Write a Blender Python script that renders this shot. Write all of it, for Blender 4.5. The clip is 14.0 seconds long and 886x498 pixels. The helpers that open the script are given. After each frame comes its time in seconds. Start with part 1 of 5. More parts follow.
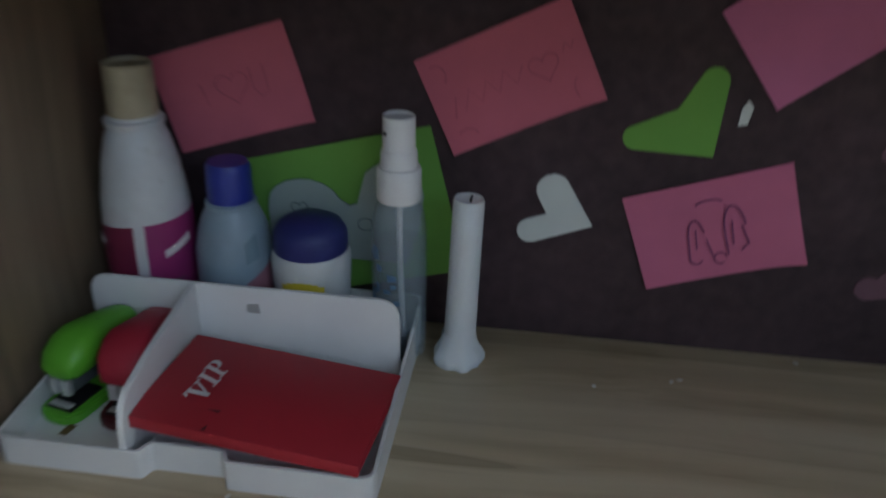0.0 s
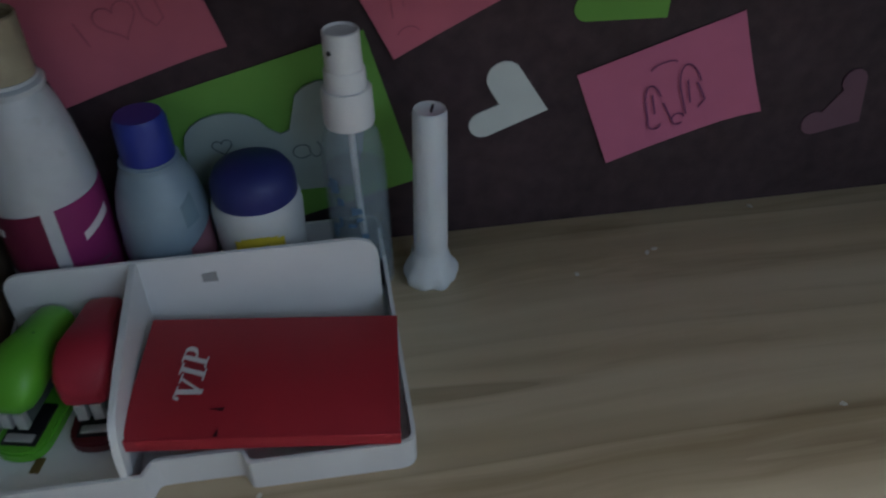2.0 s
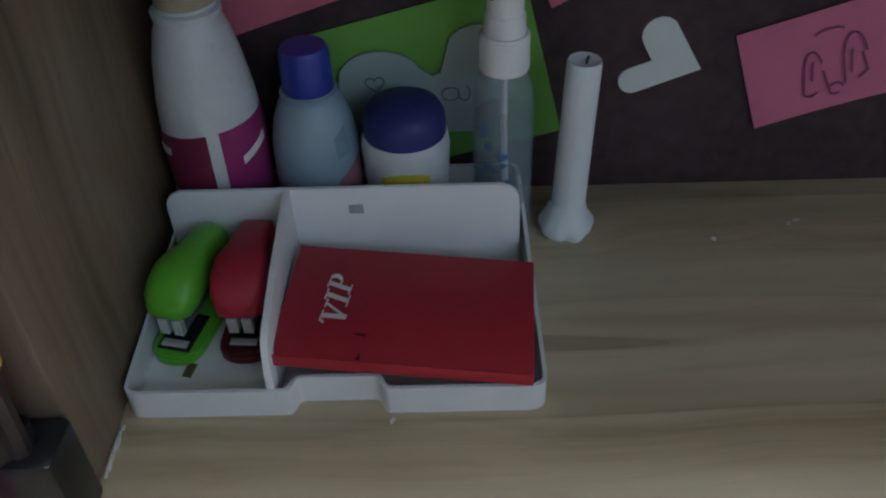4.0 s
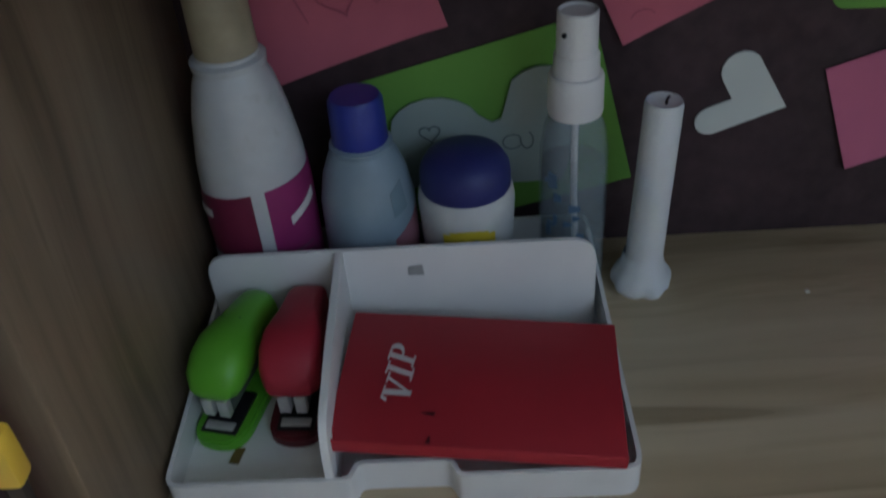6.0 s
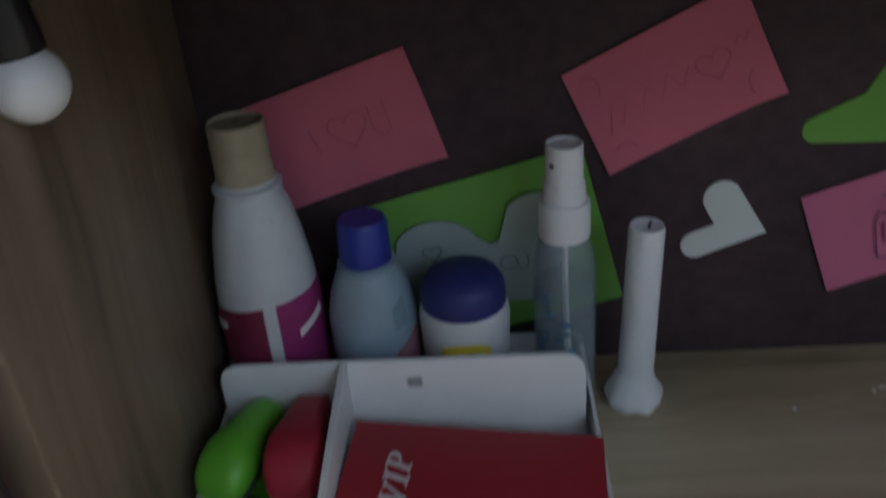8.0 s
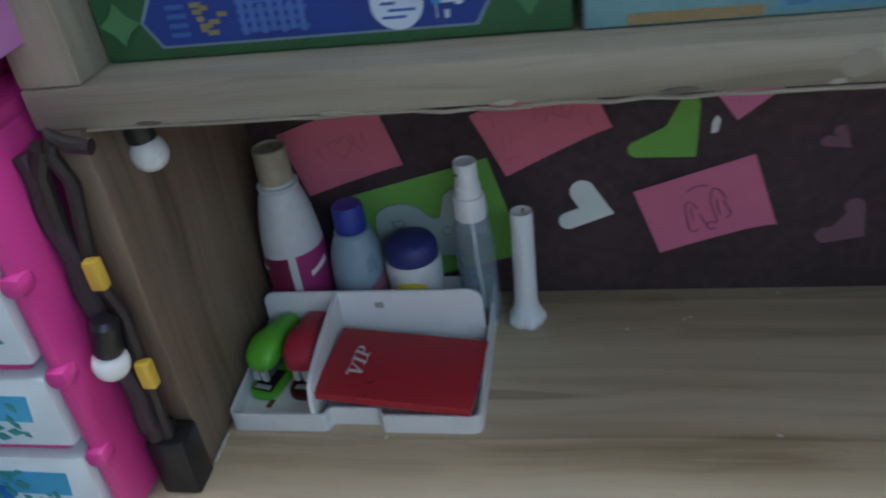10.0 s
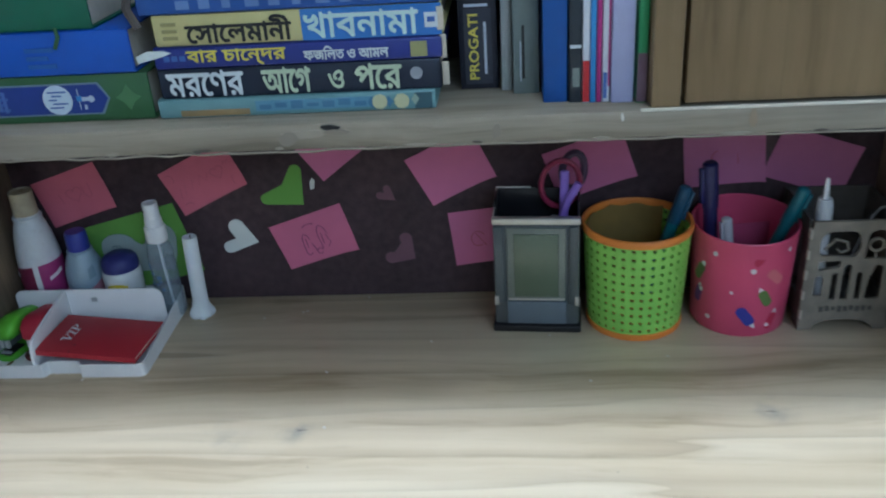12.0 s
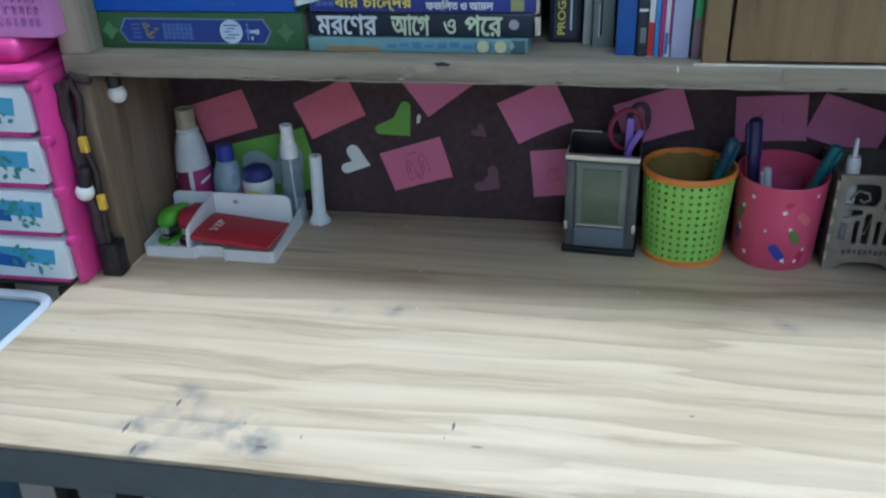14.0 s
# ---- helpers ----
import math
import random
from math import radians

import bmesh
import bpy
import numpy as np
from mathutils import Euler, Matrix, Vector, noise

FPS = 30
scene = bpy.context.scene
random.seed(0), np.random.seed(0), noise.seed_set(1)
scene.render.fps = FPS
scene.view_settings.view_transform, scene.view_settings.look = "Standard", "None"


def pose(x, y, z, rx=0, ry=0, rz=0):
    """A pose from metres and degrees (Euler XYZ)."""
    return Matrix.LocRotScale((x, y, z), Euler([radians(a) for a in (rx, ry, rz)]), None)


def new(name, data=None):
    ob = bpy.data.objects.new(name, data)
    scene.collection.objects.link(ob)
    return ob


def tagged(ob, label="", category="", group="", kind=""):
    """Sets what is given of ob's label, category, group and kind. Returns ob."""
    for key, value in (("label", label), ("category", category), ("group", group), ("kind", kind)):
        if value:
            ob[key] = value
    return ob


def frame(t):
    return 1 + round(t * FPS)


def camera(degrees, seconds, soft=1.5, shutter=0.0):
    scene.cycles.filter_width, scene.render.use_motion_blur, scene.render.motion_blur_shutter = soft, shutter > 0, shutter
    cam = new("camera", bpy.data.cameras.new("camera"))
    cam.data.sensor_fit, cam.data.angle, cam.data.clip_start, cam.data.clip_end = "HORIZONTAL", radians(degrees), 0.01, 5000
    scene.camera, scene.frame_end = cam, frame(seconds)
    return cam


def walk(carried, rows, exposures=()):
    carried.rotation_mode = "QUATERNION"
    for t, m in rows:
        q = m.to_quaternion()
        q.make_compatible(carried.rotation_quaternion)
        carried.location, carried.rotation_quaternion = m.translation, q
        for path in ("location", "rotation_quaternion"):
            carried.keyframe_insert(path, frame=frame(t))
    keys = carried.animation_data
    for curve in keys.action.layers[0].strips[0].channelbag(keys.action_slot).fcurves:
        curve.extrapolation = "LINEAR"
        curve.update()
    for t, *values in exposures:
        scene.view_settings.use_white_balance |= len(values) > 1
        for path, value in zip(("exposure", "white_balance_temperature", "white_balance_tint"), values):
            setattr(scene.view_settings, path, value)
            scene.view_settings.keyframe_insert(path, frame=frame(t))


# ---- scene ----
cam = camera(54.39, 14.0, soft=2.0, shutter=0.6)
# seconds, eye, yaw, pitch, roll
ROWS = [
    (0, 0.2934, -0.3880, 0.9899, 8.383, -26.515, -1.205),
    (0.5, 0.2349, -0.3220, 0.9791, -2.693, -33.758, 0.248),
    (1, 0.2171, -0.3306, 0.9949, -9.253, -36.373, 1.182),
    (1.5, 0.2230, -0.3270, 0.9912, -9.152, -36.937, 1.426),
    (2, 0.2219, -0.3397, 1.0056, -8.199, -37.826, 1.588),
    (2.5, 0.2099, -0.3473, 1.0020, -4.511, -37.785, 2.035),
    (3, 0.2146, -0.3523, 1.0161, -0.785, -40.273, 1.226),
    (5.3, 0.1848, -0.3229, 0.9934, 0.388, -40.648, 2.710),
    (5.5, 0.1862, -0.3193, 0.9955, 0.358, -40.142, 3.097),
    (6, 0.1850, -0.3151, 0.9916, 0.035, -37.619, 3.764),
    (6.5, 0.1881, -0.3072, 0.9917, 0.354, -33.41, 3.05),
    (7, 0.1952, -0.3050, 1.0025, 1.29, -29.90, 2.48),
    (7.5, 0.1959, -0.3161, 1.0061, 1.517, -27.92, 3.036),
    (8, 0.1969, -0.3354, 1.0016, 1.857, -29.397, 4.182),
    (8.2, 0.1984, -0.3544, 1.0046, 1.875, -31.605, 4.385),
    (10.3, 0.3546, -0.5131, 1.1239, 8.953, -33.033, 7.554),
    (10.5, 0.3870, -0.5262, 1.1243, 8.067, -31.879, 7.588),
    (11, 0.4737, -0.6059, 1.1407, 6.152, -29.831, 6.535),
    (11.5, 0.5247, -0.7002, 1.1769, 4.803, -28.453, 5.259),
    (12, 0.5697, -0.7610, 1.1861, 3.606, -26.825, 3.515),
    (12.5, 0.5724, -0.8421, 1.1905, 5.024, -26.437, 1.499),
    (13, 0.5827, -0.8939, 1.2063, 8.105, -26.046, 0.753),
    (13.5, 0.5829, -0.9153, 1.2071, 9.668, -26.527, 1.067),
    (14, 0.5838, -0.9334, 1.2059, 10.232, -27.767, 1.881),
]
EXPOSURES = [(0.0, -0.36, 6000, 13), (0.8, -0.58, 6000, 13), (3.0, -0.46, 5900, 12), (6.0, -0.42, 6020, 13), (8.2, -0.46, 6050, 15), (10.3, -0.08, 5560, 11), (12.0, 0.12, 5480, 9), (14.0, 0.12, 5450, 10)]
walk(cam, [(t, pose(x, y, z, 90 + pitch, roll, yaw)) for t, x, y, z, yaw, pitch, roll in ROWS], EXPOSURES)

# ---- light ----
world = bpy.data.worlds.new("room_air")
scene.world = world
world.use_nodes = True
world.node_tree.nodes["Background"].inputs[0].default_value = (0.5, 0.55, 0.6, 1)
world.node_tree.nodes["Background"].inputs[1].default_value = 0.05


def area_lamp(name, m, long, wide, watts, colour):
    data = bpy.data.lights.new(name, "AREA")
    data.shape, data.size, data.size_y = "RECTANGLE", long, wide
    data.energy, data.color = watts, colour
    ob = new(name, data)
    ob.matrix_world = m
    return ob


# bare ceiling tube over the bookcase, shining down and up at the ceiling; bluish fill lamp in an added, unseen window
area_lamp("tube_light", pose(0.54, -0.123, 2.50), 1.2, 0.05, 17.8, (0.85, 0.92, 1.0))
area_lamp("tube_upper_side", pose(0.54, -0.123, 2.515, 180, 0, 0), 1.2, 0.05, 26.0, (0.85, 0.92, 1.0))
area_lamp("added_window_fill", pose(1.62, -2.18, 2.12, 90, 0, 0), 1.6, 0.8, 15.5, (0.62, 0.80, 1.0))
import mathutils

# ---- materials ----
def nodes_of(name):
    m = bpy.data.materials.new(name)
    m.use_nodes = True
    return m, m.node_tree.nodes, m.node_tree.links, m.node_tree.nodes["Principled BSDF"]


def surface(name, colour, rough=0.5, metal=0.0, vary=0.12, grain=60.0, bump=0.05, spots=0.0, spot_colour=(0.05, 0.05, 0.05), coat=0.0, sub=0.0, random_value=0.0):
    """A surface with fine grain, wide stains and a little relief."""
    m, n, l, b = nodes_of(name)
    co = n.new("ShaderNodeTexCoord")
    fine, wide = n.new("ShaderNodeTexNoise"), n.new("ShaderNodeTexNoise")
    fine.inputs["Scale"].default_value, fine.inputs["Detail"].default_value = grain, 6
    wide.inputs["Scale"].default_value, wide.inputs["Detail"].default_value = grain / 9, 4
    for t in (fine, wide):
        l.new(co.outputs["Object"], t.inputs["Vector"])
    add = n.new("ShaderNodeMath")
    add.operation = "ADD"
    l.new(fine.outputs["Fac"], add.inputs[0])
    l.new(wide.outputs["Fac"], add.inputs[1])
    scale = n.new("ShaderNodeMapRange")
    scale.inputs["From Min"].default_value, scale.inputs["From Max"].default_value = 0.6, 1.4
    scale.inputs["To Min"].default_value, scale.inputs["To Max"].default_value = 1 - vary, 1 + vary
    l.new(add.outputs[0], scale.inputs["Value"])
    hsv = n.new("ShaderNodeHueSaturation")
    hsv.inputs["Color"].default_value = (*colour, 1)
    l.new(scale.outputs[0], hsv.inputs["Value"])
    out = hsv.outputs[0]
    if spots:
        dirt = n.new("ShaderNodeTexNoise")
        dirt.inputs["Scale"].default_value, dirt.inputs["Detail"].default_value = grain * 0.8, 3
        l.new(co.outputs["Object"], dirt.inputs["Vector"])
        cut = n.new("ShaderNodeMapRange")
        cut.inputs["From Min"].default_value, cut.inputs["From Max"].default_value = 0.62, 0.72
        cut.inputs["To Max"].default_value = spots
        l.new(dirt.outputs["Fac"], cut.inputs["Value"])
        mix = n.new("ShaderNodeMix")
        mix.data_type = "RGBA"
        l.new(cut.outputs[0], mix.inputs[0])
        l.new(out, mix.inputs[6])
        mix.inputs[7].default_value = (*spot_colour, 1)
        out = mix.outputs[2]
    l.new(out, b.inputs["Base Color"])
    rr = n.new("ShaderNodeMapRange")
    rr.inputs["To Min"].default_value, rr.inputs["To Max"].default_value = max(rough - 0.1, 0.02), min(rough + 0.1, 1)
    l.new(wide.outputs["Fac"], rr.inputs["Value"])
    l.new(rr.outputs[0], b.inputs["Roughness"])
    b.inputs["Metallic"].default_value = metal
    b.inputs["Coat Weight"].default_value = coat
    if sub:
        b.inputs["Subsurface Weight"].default_value = sub
        b.inputs["Subsurface Radius"].default_value = (0.006, 0.005, 0.004)
    if bump:
        bp = n.new("ShaderNodeBump")
        bp.inputs["Strength"].default_value, bp.inputs["Distance"].default_value = bump, 0.002
        l.new(fine.outputs["Fac"], bp.inputs["Height"])
        l.new(bp.outputs[0], b.inputs["Normal"])
    return m


def wood(name, light, mid, dark, along="x", streak=1.0, rough=0.5, smudges=(), across=40.0, fineness=7.0, figure=0.0, long=0.9):
    """Printed wood board: long uneven streaks, fine lines, a few knots."""
    m, n, l, b = nodes_of(name)
    co = n.new("ShaderNodeTexCoord")
    stretch = n.new("ShaderNodeMapping")
    stretch.inputs["Scale"].default_value = {"x": (long, across, across), "y": (across, long, across), "z": (across, across, long)}[along]
    l.new(co.outputs["Object"], stretch.inputs["Vector"])
    warp = n.new("ShaderNodeTexNoise")
    warp.inputs["Scale"].default_value, warp.inputs["Detail"].default_value = 5.0, 2
    l.new(co.outputs["Object"], warp.inputs["Vector"])
    push = n.new("ShaderNodeVectorMath")
    push.operation = "MULTIPLY_ADD"
    push.inputs[1].default_value = (0.9, 0.9, 0.9)
    l.new(warp.outputs["Color"], push.inputs[0])
    l.new(stretch.outputs[0], push.inputs[2])
    bands, lines = n.new("ShaderNodeTexNoise"), n.new("ShaderNodeTexNoise")
    bands.inputs["Scale"].default_value, bands.inputs["Detail"].default_value = 1.3, 5
    bands.inputs["Roughness"].default_value = 0.62
    lines.inputs["Scale"].default_value, lines.inputs["Detail"].default_value = fineness, 4
    l.new(push.outputs[0], bands.inputs["Vector"])
    l.new(push.outputs[0], lines.inputs["Vector"])
    ramp = n.new("ShaderNodeValToRGB")
    e = ramp.color_ramp.elements
    e[0].position, e[0].color = 0.33, (*dark, 1)
    e[1].position, e[1].color = 0.68, (*light, 1)
    e.new(0.46).color = (*mid, 1)
    e.new(0.56).color = (*[(p + q) / 2 for p, q in zip(mid, light)], 1)
    l.new(bands.outputs["Fac"], ramp.inputs["Fac"])
    thin = n.new("ShaderNodeMapRange")
    thin.inputs["From Min"].default_value, thin.inputs["From Max"].default_value = 0.56, 0.74
    thin.inputs["To Min"].default_value, thin.inputs["To Max"].default_value = 0.0, 0.55 * streak
    l.new(lines.outputs["Fac"], thin.inputs["Value"])
    mix = n.new("ShaderNodeMix")
    mix.data_type = "RGBA"
    l.new(thin.outputs[0], mix.inputs[0])
    l.new(ramp.outputs[0], mix.inputs[6])
    mix.inputs[7].default_value = (*dark, 1)
    out = mix.outputs[2]
    if figure:
        # long flat-sawn figure: each band fades from a thin dark edge
        flat = n.new("ShaderNodeMapping")
        flat.inputs["Scale"].default_value = (0.07, 1.0, 1.0)
        l.new(co.outputs["Object"], flat.inputs["Vector"])
        wave = n.new("ShaderNodeTexWave")
        wave.wave_type, wave.bands_direction, wave.wave_profile = "BANDS", "Y", "SAW"
        for key, value in (("Scale", 6.5), ("Distortion", 9.0), ("Detail", 1.5), ("Detail Scale", 5.5), ("Detail Roughness", 0.35)):
            wave.inputs[key].default_value = value
        l.new(flat.outputs[0], wave.inputs["Vector"])
        tone = n.new("ShaderNodeValToRGB")
        t = tone.color_ramp.elements
        t[0].position, t[0].color = 0.0, (0.66, 0.62, 0.57, 1)
        t[1].position, t[1].color = 1.0, (1, 1, 1, 1)
        t.new(0.05).color = (0.72, 0.68, 0.63, 1)
        t.new(0.30).color = (0.84, 0.81, 0.76, 1)
        t.new(0.65).color = (1, 0.99, 0.97, 1)
        t.new(0.90).color = (1, 1, 1, 1)
        t[-1].color = (0.80, 0.77, 0.72, 1)
        l.new(wave.outputs["Fac"], tone.inputs["Fac"])
        part_noise = n.new("ShaderNodeTexNoise")
        part_noise.inputs["Scale"].default_value, part_noise.inputs["Detail"].default_value = 20.0, 2
        l.new(flat.outputs[0], part_noise.inputs["Vector"])
        amount = n.new("ShaderNodeMapRange")
        amount.inputs["From Min"].default_value, amount.inputs["From Max"].default_value = 0.36, 0.64
        amount.inputs["To Min"].default_value, amount.inputs["To Max"].default_value = 0.15 * figure, figure
        l.new(part_noise.outputs["Fac"], amount.inputs["Value"])
        veil = n.new("ShaderNodeMix")
        veil.data_type, veil.blend_type = "RGBA", "MULTIPLY"
        l.new(amount.outputs[0], veil.inputs[0])
        l.new(out, veil.inputs[6])
        l.new(tone.outputs[0], veil.inputs[7])
        out = veil.outputs[2]
    for place, size, strength in smudges:
        gap = n.new("ShaderNodeVectorMath")
        gap.operation = "DISTANCE"
        l.new(co.outputs["Object"], gap.inputs[0])
        gap.inputs[1].default_value = place
        fade = n.new("ShaderNodeMapRange")
        fade.inputs["From Min"].default_value, fade.inputs["From Max"].default_value = size, size * 0.15
        l.new(gap.outputs["Value"], fade.inputs["Value"])
        rub = n.new("ShaderNodeTexNoise")
        rub.inputs["Scale"].default_value, rub.inputs["Detail"].default_value = 42.0, 6
        l.new(co.outputs["Object"], rub.inputs["Vector"])
        cut = n.new("ShaderNodeMapRange")
        cut.inputs["From Min"].default_value, cut.inputs["From Max"].default_value = 0.42, 0.70
        cut.inputs["To Max"].default_value = strength
        l.new(rub.outputs["Fac"], cut.inputs["Value"])
        both = n.new("ShaderNodeMath")
        both.operation = "MULTIPLY"
        l.new(fade.outputs[0], both.inputs[0])
        l.new(cut.outputs[0], both.inputs[1])
        soil = n.new("ShaderNodeMix")
        soil.data_type = "RGBA"
        l.new(both.outputs[0], soil.inputs[0])
        l.new(out, soil.inputs[6])
        soil.inputs[7].default_value = (0.12, 0.14, 0.155, 1)
        out = soil.outputs[2]
    l.new(out, b.inputs["Base Color"])
    b.inputs["Roughness"].default_value = rough
    bp = n.new("ShaderNodeBump")
    bp.inputs["Strength"].default_value, bp.inputs["Distance"].default_value = 0.12, 0.001
    l.new(lines.outputs["Fac"], bp.inputs["Height"])
    l.new(bp.outputs[0], b.inputs["Normal"])
    return m


def film(name, colour, rough, alpha):
    """Thin clear plastic: mostly see-through, with a pale film and gloss."""
    m = surface(name, colour, rough, vary=0.1, grain=60, bump=0.03)
    m.node_tree.nodes["Principled BSDF"].inputs["Alpha"].default_value = alpha
    return m


DESK = wood("desk_wood", (0.70, 0.60, 0.43), (0.62, 0.515, 0.35), (0.43, 0.335, 0.205), "x", 0.4, across=22.0, fineness=9.0, figure=1.0, long=0.5, smudges=(((-0.243, -0.381, 0.75), 0.026, 1.0), ((-0.266, -0.424, 0.75), 0.024, 1.0), ((-0.250, -0.448, 0.75), 0.024, 1.0), ((-0.178, -0.420, 0.75), 0.036, 0.95), ((-0.155, -0.434, 0.75), 0.026, 1.0), ((-0.225, -0.412, 0.75), 0.045, 0.55), ((-0.088, -0.214, 0.75), 0.026, 0.55), ((-0.151, -0.227, 0.75), 0.030, 0.3), ((0.289, -0.197, 0.75), 0.024, 0.5)))
BOARD = wood("board_wood", (0.36, 0.32, 0.245), (0.29, 0.255, 0.19), (0.18, 0.153, 0.11), "x", 0.8)
SIDE = wood("side_wood", (0.262, 0.194, 0.128), (0.20, 0.145, 0.094), (0.12, 0.084, 0.053), "z", 0.8)
DOOR = wood("door_wood", (0.255, 0.178, 0.088), (0.21, 0.143, 0.067), (0.15, 0.10, 0.046), "z", 0.7)
UPRIGHT = wood("upright_board_wood", (0.40, 0.36, 0.275), (0.33, 0.292, 0.215), (0.21, 0.18, 0.13), "z", 0.6)
BACK = surface("dark_back_board", (0.056, 0.034, 0.039), 0.8, vary=0.5, grain=110, bump=0.25, spots=0.35, spot_colour=(0.055, 0.035, 0.036))
APRON = surface("grey_green_apron", (0.10, 0.118, 0.118), 0.6, vary=0.2, grain=60, bump=0.15)
WALL = surface("wall_paint", (0.72, 0.70, 0.66), 0.8, vary=0.05, grain=14, bump=0.1)
FLOOR = surface("floor_tile", (0.45, 0.42, 0.38), 0.4, vary=0.1, grain=10)
PINK = surface("pink_paper", (0.57, 0.145, 0.203), 0.85, vary=0.07, grain=40, bump=0.08)
# darker pink copy for the two right notes, their shade put into the colour
SHADEPINK = surface("shaded_pink_paper", (0.47, 0.16, 0.30), 0.85, vary=0.07, grain=40, bump=0.08)
MIDPINK = surface("mid_pink_paper", (0.58, 0.158, 0.268), 0.85, vary=0.07, grain=40, bump=0.08)
PINK2 = surface("rose_paper", (0.58, 0.175, 0.32), 0.85, vary=0.07, grain=40, bump=0.08)
GREENP = surface("green_paper", (0.165, 0.39, 0.065), 0.85, vary=0.06, grain=40, bump=0.06)
WHITEP = surface("white_paper", (0.66, 0.71, 0.68), 0.85, vary=0.06, grain=40, bump=0.06)
MAUVE = surface("mauve_paper", (0.17, 0.085, 0.11), 0.85, vary=0.1, grain=50, bump=0.06)
INK = surface("pencil_ink", (0.42, 0.10, 0.15), 0.8, vary=0.2, bump=0)
INKG = surface("grey_ink", (0.14, 0.18, 0.19), 0.8, vary=0.2, bump=0)
CLOUD = surface("pale_tracing_paper", (0.36, 0.44, 0.42), 0.6, vary=0.05, grain=30, bump=0.05)
PLASTIC = surface("white_plastic", (0.80, 0.81, 0.81), 0.4, vary=0.05, grain=30, bump=0.02, spots=0.06, spot_colour=(0.3, 0.28, 0.25))
RED = surface("red_card_cover", (0.40, 0.018, 0.032), 0.55, vary=0.06, grain=40, bump=0.06)
WHITEINK = surface("white_print", (0.75, 0.72, 0.72), 0.6, vary=0.04, bump=0)
LOTION = surface("lotion_plastic", (0.60, 0.63, 0.645), 0.4, vary=0.06, grain=140, bump=0.02, sub=0.1, spots=0.35, spot_colour=(0.45, 0.47, 0.45))
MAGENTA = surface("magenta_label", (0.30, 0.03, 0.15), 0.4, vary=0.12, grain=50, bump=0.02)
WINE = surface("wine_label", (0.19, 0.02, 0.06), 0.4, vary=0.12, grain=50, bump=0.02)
CREAM = surface("yellowed_cap", (0.40, 0.35, 0.235), 0.5, vary=0.35, grain=75, bump=0.04, spots=0.75, spot_colour=(0.20, 0.14, 0.05))
BLUECAP = surface("blue_cap_plastic", (0.028, 0.045, 0.31), 0.35, vary=0.1, grain=60, bump=0.03)
NAVYCAP = surface("navy_cap_plastic", (0.025, 0.032, 0.17), 0.5, vary=0.15, grain=70, bump=0.06)
MILKY = surface("milky_plastic", (0.28, 0.375, 0.45), 0.35, vary=0.10, grain=90, bump=0.03, sub=0.2)
REDLAB = surface("red_label", (0.36, 0.16, 0.20), 0.5, vary=0.1, bump=0)
YELLOW = surface("yellow_label", (0.70, 0.56, 0.04), 0.5, vary=0.08, bump=0)
GREY = surface("grey_print", (0.38, 0.39, 0.39), 0.6, vary=0.1, bump=0)
WAX = surface("white_wax", (0.74, 0.78, 0.80), 0.5, vary=0.04, grain=60, bump=0.08, sub=0.35)
WICK = surface("burnt_wick", (0.05, 0.03, 0.03), 0.9)
LIME = surface("lime_plastic", (0.13, 0.46, 0.03), 0.42, vary=0.06, grain=40, bump=0.02, coat=0.1)
LIME2 = surface("lime_basket_plastic", (0.28, 0.60, 0.10), 0.4, vary=0.05, grain=40, bump=0.02)
ORANGE = surface("orange_plastic", (0.75, 0.24, 0.035), 0.45, vary=0.08, grain=50, bump=0.02)
REDPL = surface("red_plastic", (0.42, 0.02, 0.045), 0.5, vary=0.07, grain=40, bump=0.02)
DARKRED = surface("dark_red_plastic", (0.10, 0.01, 0.015), 0.4, vary=0.1)
# pale and half metallic, so the staplers' highlights are partly in the colour
STEEL = surface("steel", (0.72, 0.72, 0.72), 0.28, metal=0.55, vary=0.1, grain=90, bump=0.03)
BLACK = surface("black_plastic", (0.012, 0.012, 0.014), 0.3, vary=0.2, grain=60, bump=0.03)
# lifted from near black: the clock's hazy reflection is in this colour
DARKGREY = surface("dark_grey_plastic", (0.085, 0.098, 0.098), 0.35, vary=0.15, grain=60, bump=0.03)
SILVER = surface("silver_trim", (0.60, 0.58, 0.53), 0.35, metal=0.7, vary=0.12, grain=80, bump=0.03)
LCD = surface("lcd_glass", (0.10, 0.135, 0.085), 0.2, vary=0.06, grain=20, bump=0.0, coat=0.5)
LCDFRAME = surface("lcd_frame", (0.16, 0.18, 0.15), 0.3, vary=0.1, grain=40, bump=0.02)
SLATE = surface("slate_panel", (0.125, 0.155, 0.18), 0.35, vary=0.1, grain=40, bump=0.02)
HOTPINK = surface("hot_pink_plastic", (0.64, 0.05, 0.27), 0.35, vary=0.05, grain=30, bump=0.02)
CUPPINK = surface("coral_pink_plastic", (0.60, 0.075, 0.165), 0.4, vary=0.06, grain=30, bump=0.03)
PURPLE = surface("purple_plastic", (0.28, 0.16, 0.58), 0.4, vary=0.06)
DARKBLUE = surface("dark_blue_pen", (0.018, 0.02, 0.09), 0.35, vary=0.08)
TEAL = surface("teal_pen", (0.015, 0.15, 0.18), 0.35, vary=0.08)
# darker board for the pen box's back, sides, floor and engraved marks
BOXWOOD = surface("dark_box_board", (0.085, 0.077, 0.066), 0.7, vary=0.3, grain=70, bump=0.15)
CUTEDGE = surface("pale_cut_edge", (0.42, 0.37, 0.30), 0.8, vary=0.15)
